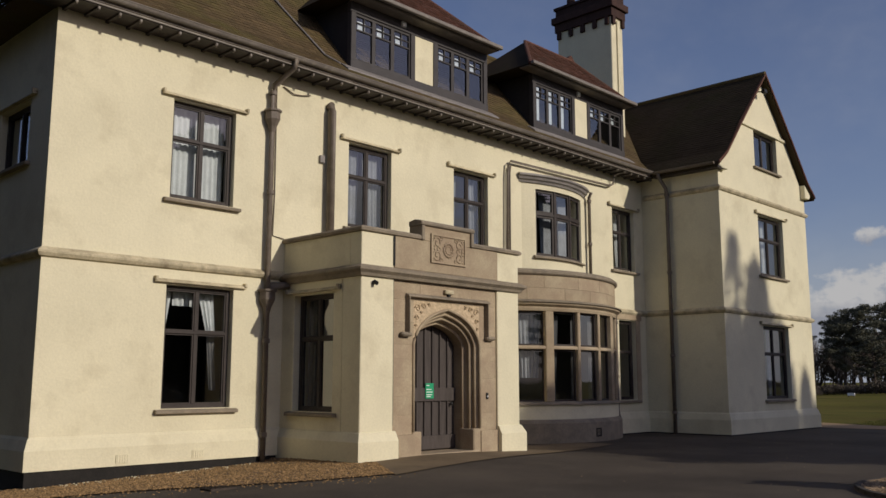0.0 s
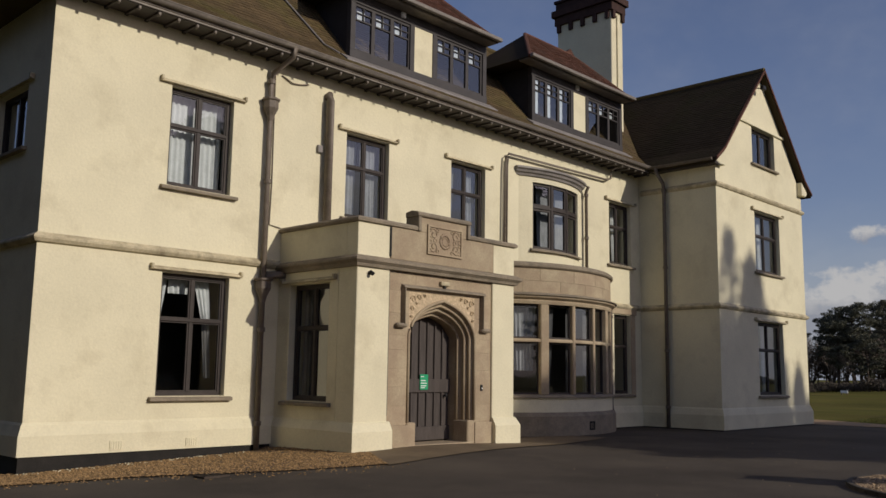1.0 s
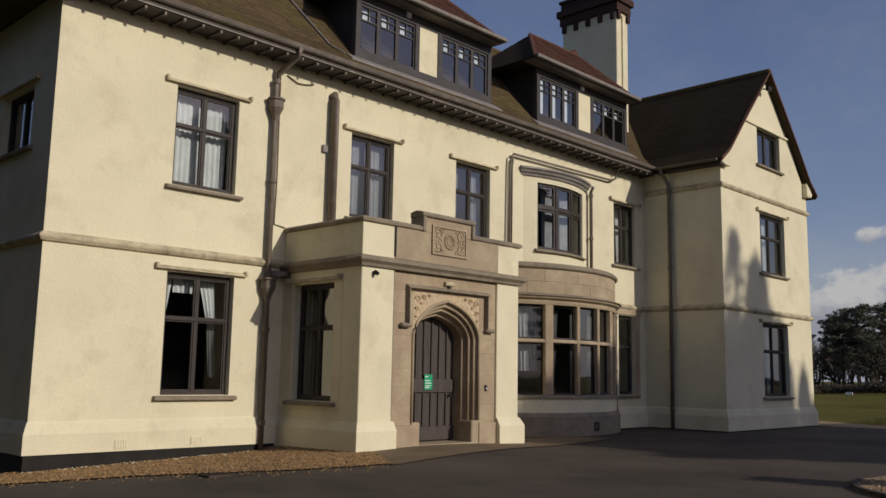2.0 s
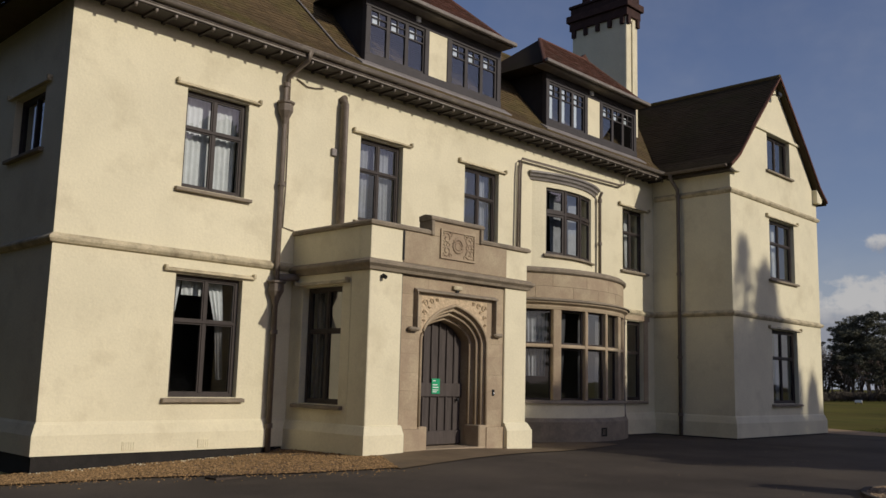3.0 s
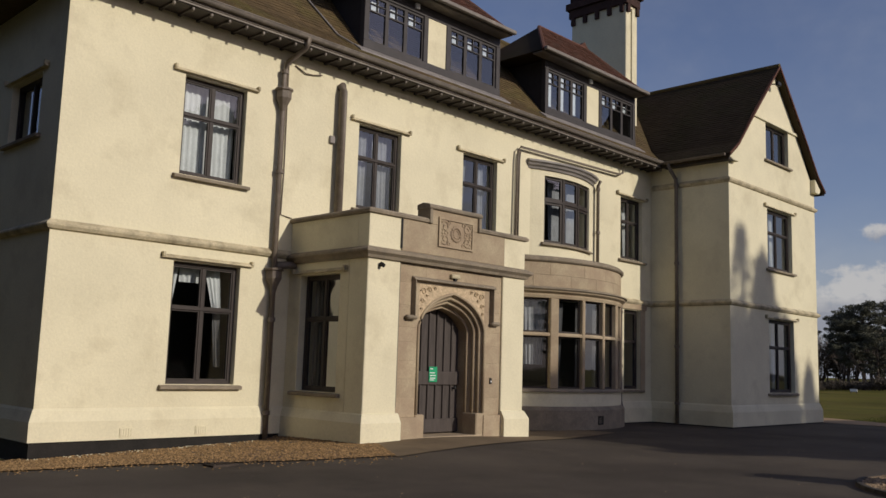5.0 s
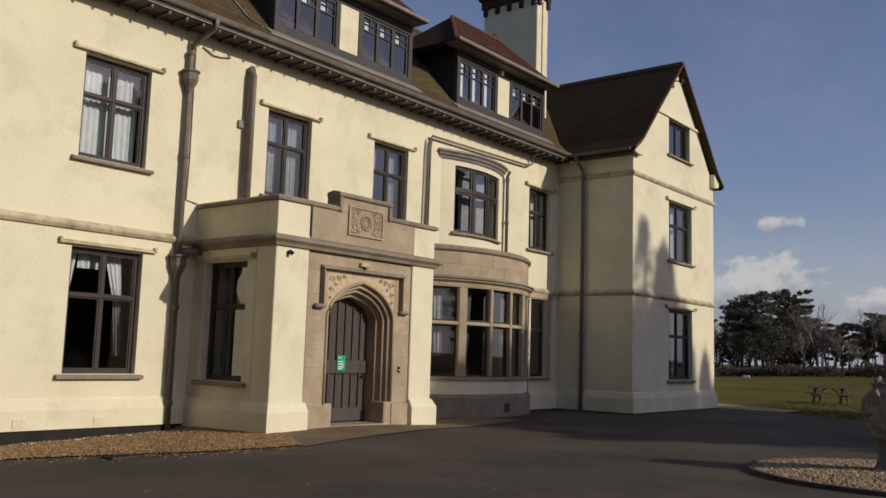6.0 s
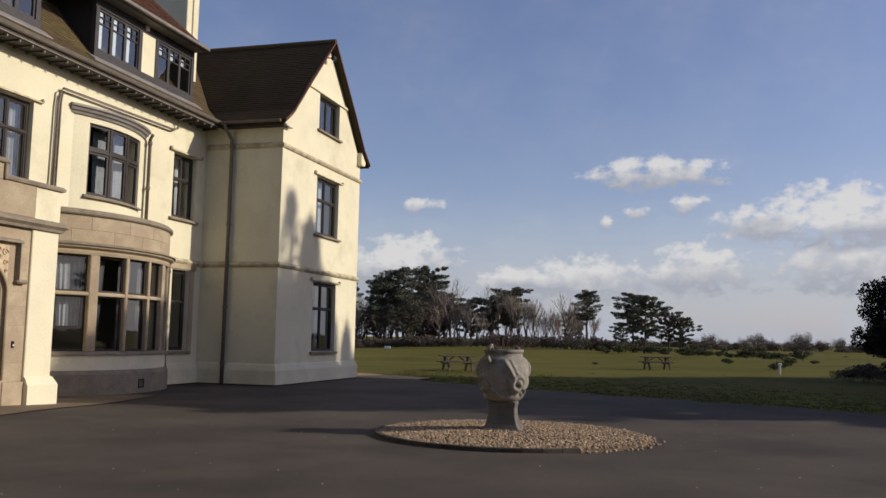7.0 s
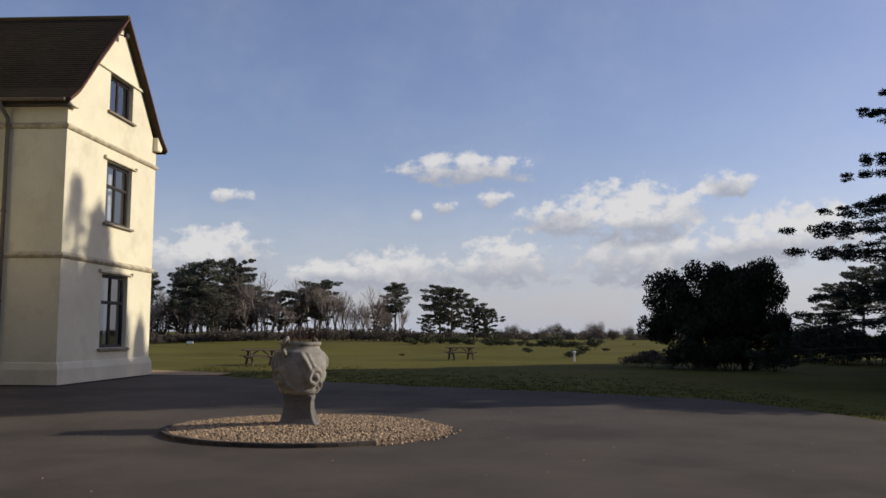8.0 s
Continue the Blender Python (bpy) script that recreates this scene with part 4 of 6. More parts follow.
def ring(cx, cz, r, w, a0=0, a1=6.283, n=22):
    return [(cx + r * math.cos(a0 + (a1 - a0) * k / n), PY - 0.035, cz + r * math.sin(a0 + (a1 - a0) * k / n)) for k in range(n + 1)]


scroll = Shape()
scroll.tube(ring(12.04, 3.94, 0.13, 0), 0.022, 6)
scroll.tube(ring(12.04, 3.94, 0.075, 0), 0.014, 6)
for sx in (-1, 1):
    for sz in (-1, 1):
        path = []
        for k in range(16):
            t = k / 15
            rr, an = 0.11 * (1 - 0.75 * t), 0.6 + t * 7.5
            path.append((12.04 + sx * (0.31 + rr * math.cos(an)), PY - 0.035, 3.94 + sz * (0.12 + rr * math.sin(an))))
        scroll.tube(path, 0.018, 5)
    for sz in (-1, 1):
        for q, (ax, az_) in enumerate(((0.20, 0.20), (0.41, 0.03), (0.41, 0.19), (0.27, 0.0))):
            scroll.tube(ring(12.04 + sx * ax, 3.94 + sz * az_, 0.032 + 0.008 * (q % 2), 0, n=9), 0.014, 5)
for k in range(14):
    a = 6.283 * k / 14
    scroll.tube([(12.04 + 0.10 * math.cos(a), PY - 0.038, 3.94 + 0.10 * math.sin(a)), (12.04 + 0.165 * math.cos(a + 0.25), PY - 0.038, 3.94 + 0.165 * math.sin(a + 0.25))], 0.016, 5, 0.008)
part("scrollwork", scroll, STONE, carved, smooth=True)


# the arched doorway
def arch_z(dx, hw, spring, apex):
    t = min(1.0, abs(dx) / hw)
    return spring + (apex - spring) * ((1 - t ** 3) ** 0.6 * 0.66 + 0.34 * (1 - t))


def arch_line(hw, spring, apex, y, base, n=26):
    pts = [(CXD - hw, y, base)]
    for k in range(n + 1):
        s = -math.cos(math.pi * k / n)
        pts.append((CXD + hw * s, y, arch_z(hw * s, hw, spring, apex)))
    return pts + [(CXD + hw, y, base)]


HW, SPR, APX, SFY = 0.90, 2.12, 2.80, PY + 0.045
for sx in (-1, 1):
    for ax, az_, rr in ((0.80, 2.80, 0.075), (0.64, 2.84, 0.06), (0.82, 2.62, 0.055), (0.50, 2.87, 0.04), (0.84, 2.47, 0.035), (0.70, 2.72, 0.03)):
        path = []
        for k in range(15):
            t = k / 14
            path.append((CXD + sx * (ax + rr * (1 - 0.8 * t) * math.cos(t * 8)), SFY - 0.008, az_ + rr * (1 - 0.8 * t) * math.sin(t * 8)))
        part("carved_scroll", Shape().tube(path, 0.014, 5, 0.008), PALE_STONE, porch, smooth=True)
zc = [0.10, 0.52, 0.86, 1.20, 1.52, 1.86, 2.12]
for a, b in ((SX0, CXD - HW), (CXD + HW, SX1)):
    for i, (za, zb) in enumerate(zip(zc, zc[1:])):
        part("stone_block", Shape().box(a, b, SFY - (0.05 if i == 0 else 0.0), SFY + 0.4, za + 0.0008, zb - 0.0008), STONE, porch, bevel=0.0012)
above = Shape()
line = arch_line(HW, SPR, APX, SFY, SPR)[1:-1]
top = [(x, SFY, 2.93) for x, _, _ in line]
above.grid([line, top])
part("spandrel", above, PALE_STONE, porch, "pale carved spandrels over the arch")
for a, b in ((SX0, CXD - HW), (CXD + HW, SX1)):
    for za, zb in ((SPR + 0.001, 2.52), (2.522, 2.93)):
        part("stone_block", Shape().box(a, b, SFY, SFY + 0.3, za, zb), STONE, porch, bevel=0.0015)
for i in range(4):
    a = SX0 + (SX1 - SX0) * i / 4
    part("stone_block", Shape().box(a + 0.001, a + (SX1 - SX0) / 4 - 0.001, SFY - 0.002, SFY + 0.3, 2.932, 3.268), STONE, porch, bevel=0.0015)
INNER = (0.74, 2.10, 2.56, 11.88)
splay = Shape()
splay.grid([arch_line(HW, SPR, APX, SFY, 0.1), arch_line(0.86, 2.12, 2.74, SFY + 0.06, 0.1), arch_line(0.84, 2.11, 2.70, SFY + 0.14, 0.1),
            arch_line(0.79, 2.10, 2.64, SFY + 0.2, 0.1), arch_line(0.77, 2.10, 2.60, SFY + 0.27, 0.1), arch_line(INNER[0], INNER[1], INNER[2], INNER[3], 0.1),
            arch_line(INNER[0], INNER[1], INNER[2], 12.14, 0.1)])
part("door_arch", splay, STONE, porch, "moulded sandstone door arch")
for hw, ap, y, r in ((0.905, 2.81, SFY - 0.004, 0.03), (0.855, 2.73, SFY + 0.09, 0.034), (0.80, 2.655, SFY + 0.18, 0.034), (0.745, 2.57, SFY + 0.31, 0.03)):
    part("roll_moulding", Shape().tube(arch_line(hw, SPR, ap, y, 0.56), r, 8), STONE, porch, smooth=True)
for sx in (-1, 1):
    part("jamb_stop", Shape().box(*sorted((CXD + sx * 0.70, CXD + sx * 0.93)), SFY - 0.03, 11.9, 0.08, 0.56), STONE, porch, bevel=0.02)
hood_m = Shape()
hp = [(0.0, 0.0), (0.11, 0.015), (0.09, 0.05), (0.0, 0.09)]
x0, x1, zt, zb = 10.99, 13.24, 2.97, 2.33
hood_m.prism([(x0, SFY - o, zt + q) for o, q in hp], [(x1, SFY - o, zt + q) for o, q in hp])
for x in (x0, x1 - 0.09):
    hood_m.prism([(x + q, SFY - o, zb) for o, q in hp], [(x + q, SFY - o, zt + 0.03) for o, q in hp])
part("label_mould", hood_m, STONE_GREY, porch, "stone label mould over the door", bevel=0.006)
for x, sx in ((x0, -1), (x1, 1)):
    part("label_stop", Shape().box(*sorted((x + sx * 0.16, x - sx * 0.1)), SFY - 0.11, SFY + 0.01, zb - 0.07, zb + 0.01), STONE_GREY, porch, bevel=0.03)

door = thing("front_door", "closed dark oak plank door with pointed arched top", "door")
n_pl = 7
DY = 12.07
for i in range(n_pl):
    a, b = CXD - 0.735 + 1.47 * i / n_pl, CXD - 0.735 + 1.47 * (i + 1) / n_pl
    za, zb2 = arch_z(a + 0.01 - CXD, 0.745, 2.10, 2.56), arch_z(b - 0.01 - CXD, 0.745, 2.10, 2.56)
    part("plank", Shape().prism([(a + 0.006, DY, 0.16), (b - 0.006, DY, 0.16), (b - 0.006, DY, zb2), (a + 0.006, DY, za)], [(a + 0.006, DY + 0.05, 0.16), (b - 0.006, DY + 0.05, 0.16), (b - 0.006, DY + 0.05, zb2), (a + 0.006, DY + 0.05, za)]), DOORWOOD, door, bevel=0.006)
    if i:
        part("cover_strip", Shape().box(a - 0.02, a + 0.02, DY - 0.035, DY, 0.2, arch_z(a - CXD, 0.745, 2.10, 2.56) - 0.05), DOORWOOD, door, bevel=0.008)
for z in (0.18, 1.08):
    part("rail", Shape().box(CXD - 0.73, CXD + 0.73, DY - 0.045, DY + 0.01, z, z + 0.26), DOORWOOD, door, bevel=0.01)
part("backing", Shape().box(CXD - 0.9, CXD + 0.9, DY + 0.05, DY + 0.1, 0.1, 2.7), DOORWOOD, door)
part("latch", Shape().lathe([(0.0, 1.0), (0.03, 1.0), (0.035, 1.03), (0.02, 1.06), (0.0, 1.06)], CXD + 0.6, DY - 0.06, 10), BLACK, door, "black iron latch")
part("threshold", Shape().box(CXD - 0.9, CXD + 0.9, 11.5, 12.1, 0.05, 0.155), STONE, porch, "pale worn stone threshold", bevel=0.015)

sign = thing("door_sign", "green notice with white lines fixed to the door", "sign")
part("plate", Shape().box(11.98, 12.20, DY - 0.062, DY - 0.048, 1.135, 1.425), SIGN_GREEN, sign, bevel=0.003)
for i, (w, z) in enumerate(((0.08, 1.375), (0.13, 1.30), (0.16, 1.25), (0.15, 1.20), (0.11, 1.165))):
    part("text_bar", Shape().box(12.0, 12.0 + w, DY - 0.0655, DY - 0.0625, z, z + 0.016), WHITE, sign)

part("cable", Shape().tube([(10.655, PY - 0.012, 4.05), (10.655, PY - 0.012, 3.52)], 0.022, 6), BLACK, porch)
part("cable", Shape().tube([(10.66, PY + 0.02, 3.26), (10.665, PY + 0.02, 0.7)], 0.02, 6), STONE_GREY, porch)
lamp = thing("security_light", "small black lamp fixed high on the porch pier", "lamp")
part("bracket", Shape().box(10.14, 10.19, PY - 0.06, PY, 3.14, 3.2), BLACK, lamp)
part("head", Shape().tube([(10.16, PY - 0.03, 3.19), (10.17, PY - 0.10, 3.15)], 0.036, 10), BLACK, lamp)
pl = thing("porch_lamp", "small cream lamp over the doorway", "lamp")
part("case", Shape().box(11.98, 12.22, SFY - 0.07, SFY, 3.10, 3.18), WORN_CREAM, pl, bevel=0.012)
part("arm", Shape().box(12.08, 12.13, SFY - 0.05, SFY, 3.05, 3.10), BLACK, pl)
bell = thing("door_bell", "small dark bell push on the stone jamb", "door bell")
part("plate", Shape().box(13.19, 13.25, SFY - 0.02, SFY, 1.12, 1.24), BLACK, bell, bevel=0.004)
part("button", Shape().tube([(13.22, SFY - 0.03, 1.17), (13.22, SFY - 0.018, 1.17)], 0.015, 8), WHITE, bell)

pw = window(side(PX0), 12.24, 13.40, 0.92, 3.04, mullions=(0.5,), transoms=(0.62,), recess=0.14, hood=True, hood_over=0.2)
# dark pleated sheet covering part of the opening behind the glass
curtain(side(PX0), 12.9, 13.3, 12.95, 13.3, 1.0, 3.0, 0.3, pw, "dark sheet behind the porch window glass", DARK_CURTAIN)

# ---- the bay and the bow above it ----
def arc_path(cx, cy, r, a0, a1, n=24):
    return [(cx + r * math.sin(t), cy - r * math.cos(t), math.sin(t), -math.cos(t)) for t in (radians(a0 + (a1 - a0) * k / n) for k in range(n + 1))]


BCX, BCY, BR = 18.55, 16.53, 3.80


def bay_arc(profile, a=45.0, n=40):
    return along(profile, arc_path(BCX, BCY, BR, -a, a, n))


bay = part("bay", bay_arc([(-0.25, -0.1), (0.14, -0.1), (0.14, 0.47), (0.05, 0.56), (-0.25, 0.56)]), STONE_GREY, house, "curved stone bay with mullioned windows", smooth=False)
# band paler than the grey stone base below it
part("apron_course", bay_arc([(-0.25, 0.561), (0.05, 0.561), (0.05, 0.90), (-0.25, 0.90)]), CREAM, bay, "pale cream band under the sill")
part("sill", bay_arc([(-0.2, 0.90), (0.11, 0.90), (0.11, 0.93), (0.0, 0.985), (-0.2, 0.985)]), STONE_GREY, bay)
part("head_moulding", bay_arc([(-0.2, 3.16), (0.03, 3.16), (0.05, 3.22), (0.05, 3.26), (0.14, 3.31), (0.16, 3.36), (0.06, 3.43), (-0.2, 3.43)]), STONE, bay, "moulded stone head")
part("lead_drip", bay_arc([(0.1, 3.362), (0.2, 3.362), (0.2, 3.39), (0.08, 3.43)]), STONE_GREY, bay)
edges = [-45, -30, -14, 0, 14, 30, 45]
for a, b in zip(edges, edges[1:]):
    part("stone_block", along([(-0.2, 3.435), (0.03, 3.435), (0.03, 3.72), (-0.2, 3.72)], arc_path(BCX, BCY, BR, a + 0.06, b - 0.06, 8)), STONE, bay)
    part("stone_block", along([(-0.2, 3.725), (0.03, 3.725), (0.03, 4.04), (-0.2, 4.04)], arc_path(BCX, BCY, BR, a + 7 if a < 40 else a, min(45, b + 7) - 0.12, 8)), STONE, bay)
part("coping", bay_arc([(-0.25, 4.04), (0.07, 4.04), (0.10, 4.07), (0.10, 4.12), (0.03, 4.18), (-0.25, 4.18)]), STONE_GREY, bay, "weathered stone coping")
cap = Shape()
cap.face(*[(x, y, 3.95) for x, y, _, _ in arc_path(BCX, BCY, BR - 0.1, -45, 45, 30)])
part("balcony_floor", cap, LEAD, bay)
grate = Shape()
gx, gy = BCX + (BR + 0.14) * math.sin(radians(1.0)), BCY - (BR + 0.14) * math.cos(radians(1.0))
for q in ((-0.11, 0.11, 0.30, 0.33), (-0.11, 0.11, 0.12, 0.15), (-0.11, -0.08, 0.15, 0.30), (0.08, 0.11, 0.15, 0.30)):
    grate.box(gx + q[0], gx + q[1], gy - 0.012, gy + 0.02, q[2], q[3])
for i in range(3):
    grate.box(gx - 0.05 + i * 0.045, gx - 0.035 + i * 0.045, gy - 0.006, gy + 0.02, 0.15, 0.30)
part("vent_grate", grate, DAMP, bay, "small dark iron vent grate")
MULL = [(-43.5, 0.16), (-21.0, 0.12), (-7.0, 0.055), (6.0, 0.055), (20.0, 0.12), (32.0, 0.06), (43.5, 0.16)]


def chord(cx, cy, r, a, b):
    pa = Vector((cx + r * math.sin(radians(a)), cy - r * math.cos(radians(a)), 0))
    pb = Vector((cx + r * math.sin(radians(b)), cy - r * math.cos(radians(b)), 0))
    e = (pb - pa).normalized()
    nrm = Vector((-e.y, e.x, 0))
    return (lambda u, d, z: tuple(pa + e * u + nrm * d + Vector((0, 0, z)))), (pb - pa).length


for ang, hw in MULL:
    pl_, _ = chord(BCX, BCY, BR, ang - 1, ang + 1)
    mid_u = BR * math.sin(radians(1))
    part("mullion", pbox(Shape(), pl_, mid_u - hw, mid_u + hw, -0.03, 0.16, 0.98, 3.165), STONE, bay, "sandstone mullion", bevel=0.02)
part("transom", bay_arc([(-0.13, 2.24), (0.015, 2.24), (0.02, 2.27), (0.0, 2.32), (-0.13, 2.32)]), STONE, bay, bevel=0.0)


def lights(owner, cx, cy, r, pairs, zones, frame_w, depth, material):
    for (a, wa), (b, wb) in pairs:
        place, length = chord(cx, cy, r, a, b)
        u0, u1 = wa, length - wb
        for za, zb in zones:
            c = Shape()
            w = frame_w
            for q in ((u0, u0 + w, za, zb), (u1 - w, u1, za, zb), (u0 + w, u1 - w, za, za + w), (u0 + w, u1 - w, zb - w, zb)):
                pbox(c, place, q[0], q[1], depth, depth + 0.06, q[2], q[3])
            part("casement", c, material, owner)
            p = part("pane", Shape().face(place(u0 + w, depth + 0.03, za + w), place(u1 - w, depth + 0.03, za + w), place(u1 - w, depth + 0.03, zb - w), place(u0 + w, depth + 0.03, zb - w)), GLASS, owner)
            p.visible_shadow = False


lights(bay, BCX, BCY, BR, list(zip(MULL, MULL[1:])), ((0.985, 2.24), (2.32, 3.16)), 0.045, 0.06, DARKWOOD)
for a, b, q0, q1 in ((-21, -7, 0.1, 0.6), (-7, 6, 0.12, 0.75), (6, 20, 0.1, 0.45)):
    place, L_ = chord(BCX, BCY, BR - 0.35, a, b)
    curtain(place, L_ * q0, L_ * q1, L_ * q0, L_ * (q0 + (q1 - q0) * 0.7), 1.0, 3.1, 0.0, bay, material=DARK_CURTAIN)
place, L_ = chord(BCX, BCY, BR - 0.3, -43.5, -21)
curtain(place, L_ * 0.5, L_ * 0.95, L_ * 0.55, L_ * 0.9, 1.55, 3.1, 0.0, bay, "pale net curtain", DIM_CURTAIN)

UCX, UCY, UR = 18.5, 16.6575, 3.1875


def bow_arc(profile, a0=-25.5, a1=25.5, n=24):
    return along(profile, arc_path(UCX, UCY, UR, a0, a1, n))


bow = part("bow_window", bow_arc([(-0.2, 3.96), (0.0, 3.96), (0.0, 4.60), (-0.2, 4.60)]), CREAM, house, "shallow curved bow window with dark frames")
part("band", bow_arc([(-0.2, 6.36), (0.0, 6.36), (0.0, 6.55), (-0.2, 6.55)]), CREAM, bow)
for a, b in ((-25.5, -17.5), (20.0, 25.5)):
    part("side_panel", bow_arc([(-0.2, 4.60), (0.0, 4.60), (0.0, 6.36), (-0.2, 6.36)], a, b, 4), CREAM, bow)
part("sill", bow_arc([(-0.15, 4.56), (0.09, 4.56), (0.09, 4.60), (0.0, 4.64), (-0.15, 4.64)], -19, 21.5, 16), STONE_GREY, bow)
part("cornice", bow_arc([(-0.25, 6.50), (0.04, 6.50), (0.06, 6.55), (0.11, 6.58), (0.13, 6.63), (0.18, 6.66), (0.18, 6.71), (-0.25, 6.80)], -27, 27), LEAD, bow, "lead covered curved cornice")
BM_ = [(-17.5, 0.0), (-5.0, 0.03), (7.5, 0.03), (20.0, 0.0)]
lights(bow, UCX, UCY, UR, list(zip(BM_, BM_[1:])), ((4.64, 5.70), (5.74, 6.36)), 0.07, 0.05, DARKWOOD)
for ang, _ in BM_[1:3]:
    pl_, _ = chord(UCX, UCY, UR, ang - 1, ang + 1)
    part("mullion", pbox(Shape(), pl_, 0.02, 0.09, 0.03, 0.12, 4.64, 6.36), DARKWOOD, bow, bevel=0.008)
part("transom", bow_arc([(-0.12, 5.69), (-0.035, 5.69), (-0.035, 5.75), (-0.12, 5.75)], -17.5, 20, 16), DARKWOOD, bow)
place, L_ = chord(UCX, UCY, UR - 0.3, -17.5, 20)
curtain(place, L_ * 0.22, L_ * 0.96, L_ * 0.26, L_ * 0.94, 4.7, 6.3, 0.0, bow, "grey net curtain, toned partly for the pale sky reflection", DIM_CURTAIN)

# ---- rainwater pipes and cables ----
def pipe(path, r, label, name="downpipe", hoppers=(), collars=()):
    ob = part(name, Shape().tube(path, r, 10), PIPE, house, label, smooth=True)
    for x, y, z, w in hoppers:
        h = Shape().lathe([(r, z - 0.32), (w * 0.55, z - 0.2), (w, z - 0.06), (w, z + 0.08), (w + 0.03, z + 0.09), (w + 0.03, z + 0.13), (0.02, z + 0.13)], x, y, 8)
        part("hopper", h, PIPE, ob, bevel=0.006)
    for x, y, z in collars:
        part("collar", Shape().lathe([(r, z - 0.04), (r + 0.02, z - 0.04), (r + 0.02, z + 0.04), (r, z + 0.04)], x, y, 10), PIPE, ob)
    return ob


py = FY - 0.11
pipe([(9.62, 13.14, 7.55), (9.60, 13.2, 7.38), (9.48, py, 7.12), (9.455, py, 6.9), (9.455, py, 0.0)], 0.052, "taupe cast iron downpipe with hopper heads",
     hoppers=((9.455, py, 6.48, 0.15), (9.455, py, 3.02, 0.15)), collars=[(9.455, py, z) for z in (6.95, 5.0, 2.2, 0.5)])
part("branch_pipe", Shape().tube([(9.455, py, 3.12), (9.5, py, 3.22), (9.75, py - 0.05, 3.24), (9.95, py - 0.05, 3.24)], 0.07, 8), PIPE, house, smooth=True)
pipe([(10.91, FY + 0.05, 7.0), (10.90, FY - 0.08, 7.04), (10.89, FY - 0.13, 6.92), (10.89, FY - 0.13, 3.7)], 0.085, "thick taupe soil pipe ending below the eaves", "soil_pipe")
pipe([(21.30, 13.2, 7.5), (21.30, py, 7.35), (21.24, py, 7.10), (21.05, py, 7.02), (16.62, py, 6.93), (16.52, py, 6.84), (16.49, py, 6.5), (16.46, py, 4.0)], 0.031, "taupe overflow pipe carried round the bow window", "waste_pipe")
pipe([(16.60, py, 6.80), (16.57, py, 6.6), (16.55, py, 4.0)], 0.022, "", "waste_pipe")
pipe([(19.95, 13.55, 6.62), (20.0, py, 6.5), (20.0, py, 4.1)], 0.045, "slim taupe downpipe beside the bow window", collars=[(20.0, py, 6.4), (20.0, py, 5.2)])
pipe([(21.19, py, 3.34), (21.19, py, 0.66), (21.17, py - 0.04, 0.52), (21.16, py - 0.09, 0.44), (21.16, py - 0.09, 0.02)], 0.032, "slim dark pipe between the bay and the wing", collars=[(21.19, py, 3.1), (21.19, py, 1.6)])
xs = WX - 0.11
pipe([(22.56, 12.95, 7.55), (22.56, 12.95, 7.42), (xs, 12.88, 7.1), (xs, 12.86, 6.9), (xs, 12.86, 0.0)], 0.055, "dark downpipe on the side of the wing", collars=[(xs, 12.86, z) for z in (6.9, 4.6, 2.2, 0.6)])
part("cable", Shape().tube([(9.6, FY - 0.015, 7.2), (9.62, FY - 0.015, 5.0), (9.6, FY - 0.015, 4.2), (9.85, FY - 0.02, 4.16)], 0.012, 5), PIPE, house)
part("cable", Shape().tube([(9.75, FY - 0.02, 7.18), (10.0, FY - 0.03, 7.08), (10.2, FY - 0.02, 7.1), (10.4, FY - 0.03, 7.15)], 0.014, 5), PIPE, house)
part("junction_box", Shape().box(10.67, 10.79, FY - 0.06, FY, 5.82, 5.97), LEAD, house, "grey junction box", bevel=0.008)
fl = thing("floodlight", "small dark lamp bracket under the gable point", "lamp")
part("arm", Shape().tube([(25.82, WY - 0.01, 10.42), (25.80, WY - 0.22, 10.38)], 0.02, 6), BLACK, fl)
part("head", Shape().box(25.70, 25.90, WY - 0.32, WY - 0.2, 10.30, 10.44), BLACK, fl, bevel=0.02)

# ---- the round bed with its urn ----
IX, IY, IR = 13.62, 2.58, 2.02
isl = Shape()
rows = [[(IX + (IR + 0.16) * math.cos(t), IY + (IR + 0.16) * math.sin(t), -0.02) for t in (6.2832 * j / 48 for j in range(48))]]
for k in range(9):
    r = IR * (1 - k / 8)
    rows.append([(IX + r * math.cos(t), IY + r * math.sin(t), 0.03 + 0.06 * (1 - (r / IR) ** 2)) for t in (6.2832 * j / 48 for j in range(48))])
isl.grid(rows, close=True)
tagged(part("round_bed", isl, SOIL, smooth=True), "low round gravel bed in the drive", "gravel bed", kind="structure")
edge = thing("bed_edging", "dark stone edging round the gravel bed", "edging")
kerb = Shape().prism([(-0.133, -0.045, 0), (0.133, -0.045, 0), (0.133, 0.045, 0), (-0.133, 0.045, 0)], [(-0.133, -0.04, 0.07), (0.133, -0.04, 0.07), (0.133, 0.04, 0.07), (-0.133, 0.04, 0.07)]).mesh("edging_stone", 0.008)
EDGING = mat("dark_edging_stone", (0.075, 0.062, 0.05), 0.9, 0.25, 5, 40, bump=0.003, island=0.2)
for j in range(49):
    t = 6.2832 * j / 49
    ob = part("edging_stone", kerb, EDGING, edge)
    ob.location, ob.rotation_euler = (IX + (IR + 0.04) * math.cos(t), IY + (IR + 0.04) * math.sin(t), -0.01 - (0.09 if 3.75 < t or t < 0.9 else 0)), (0, 0, t + math.pi / 2)
rg = random.Random(8)
spots = []
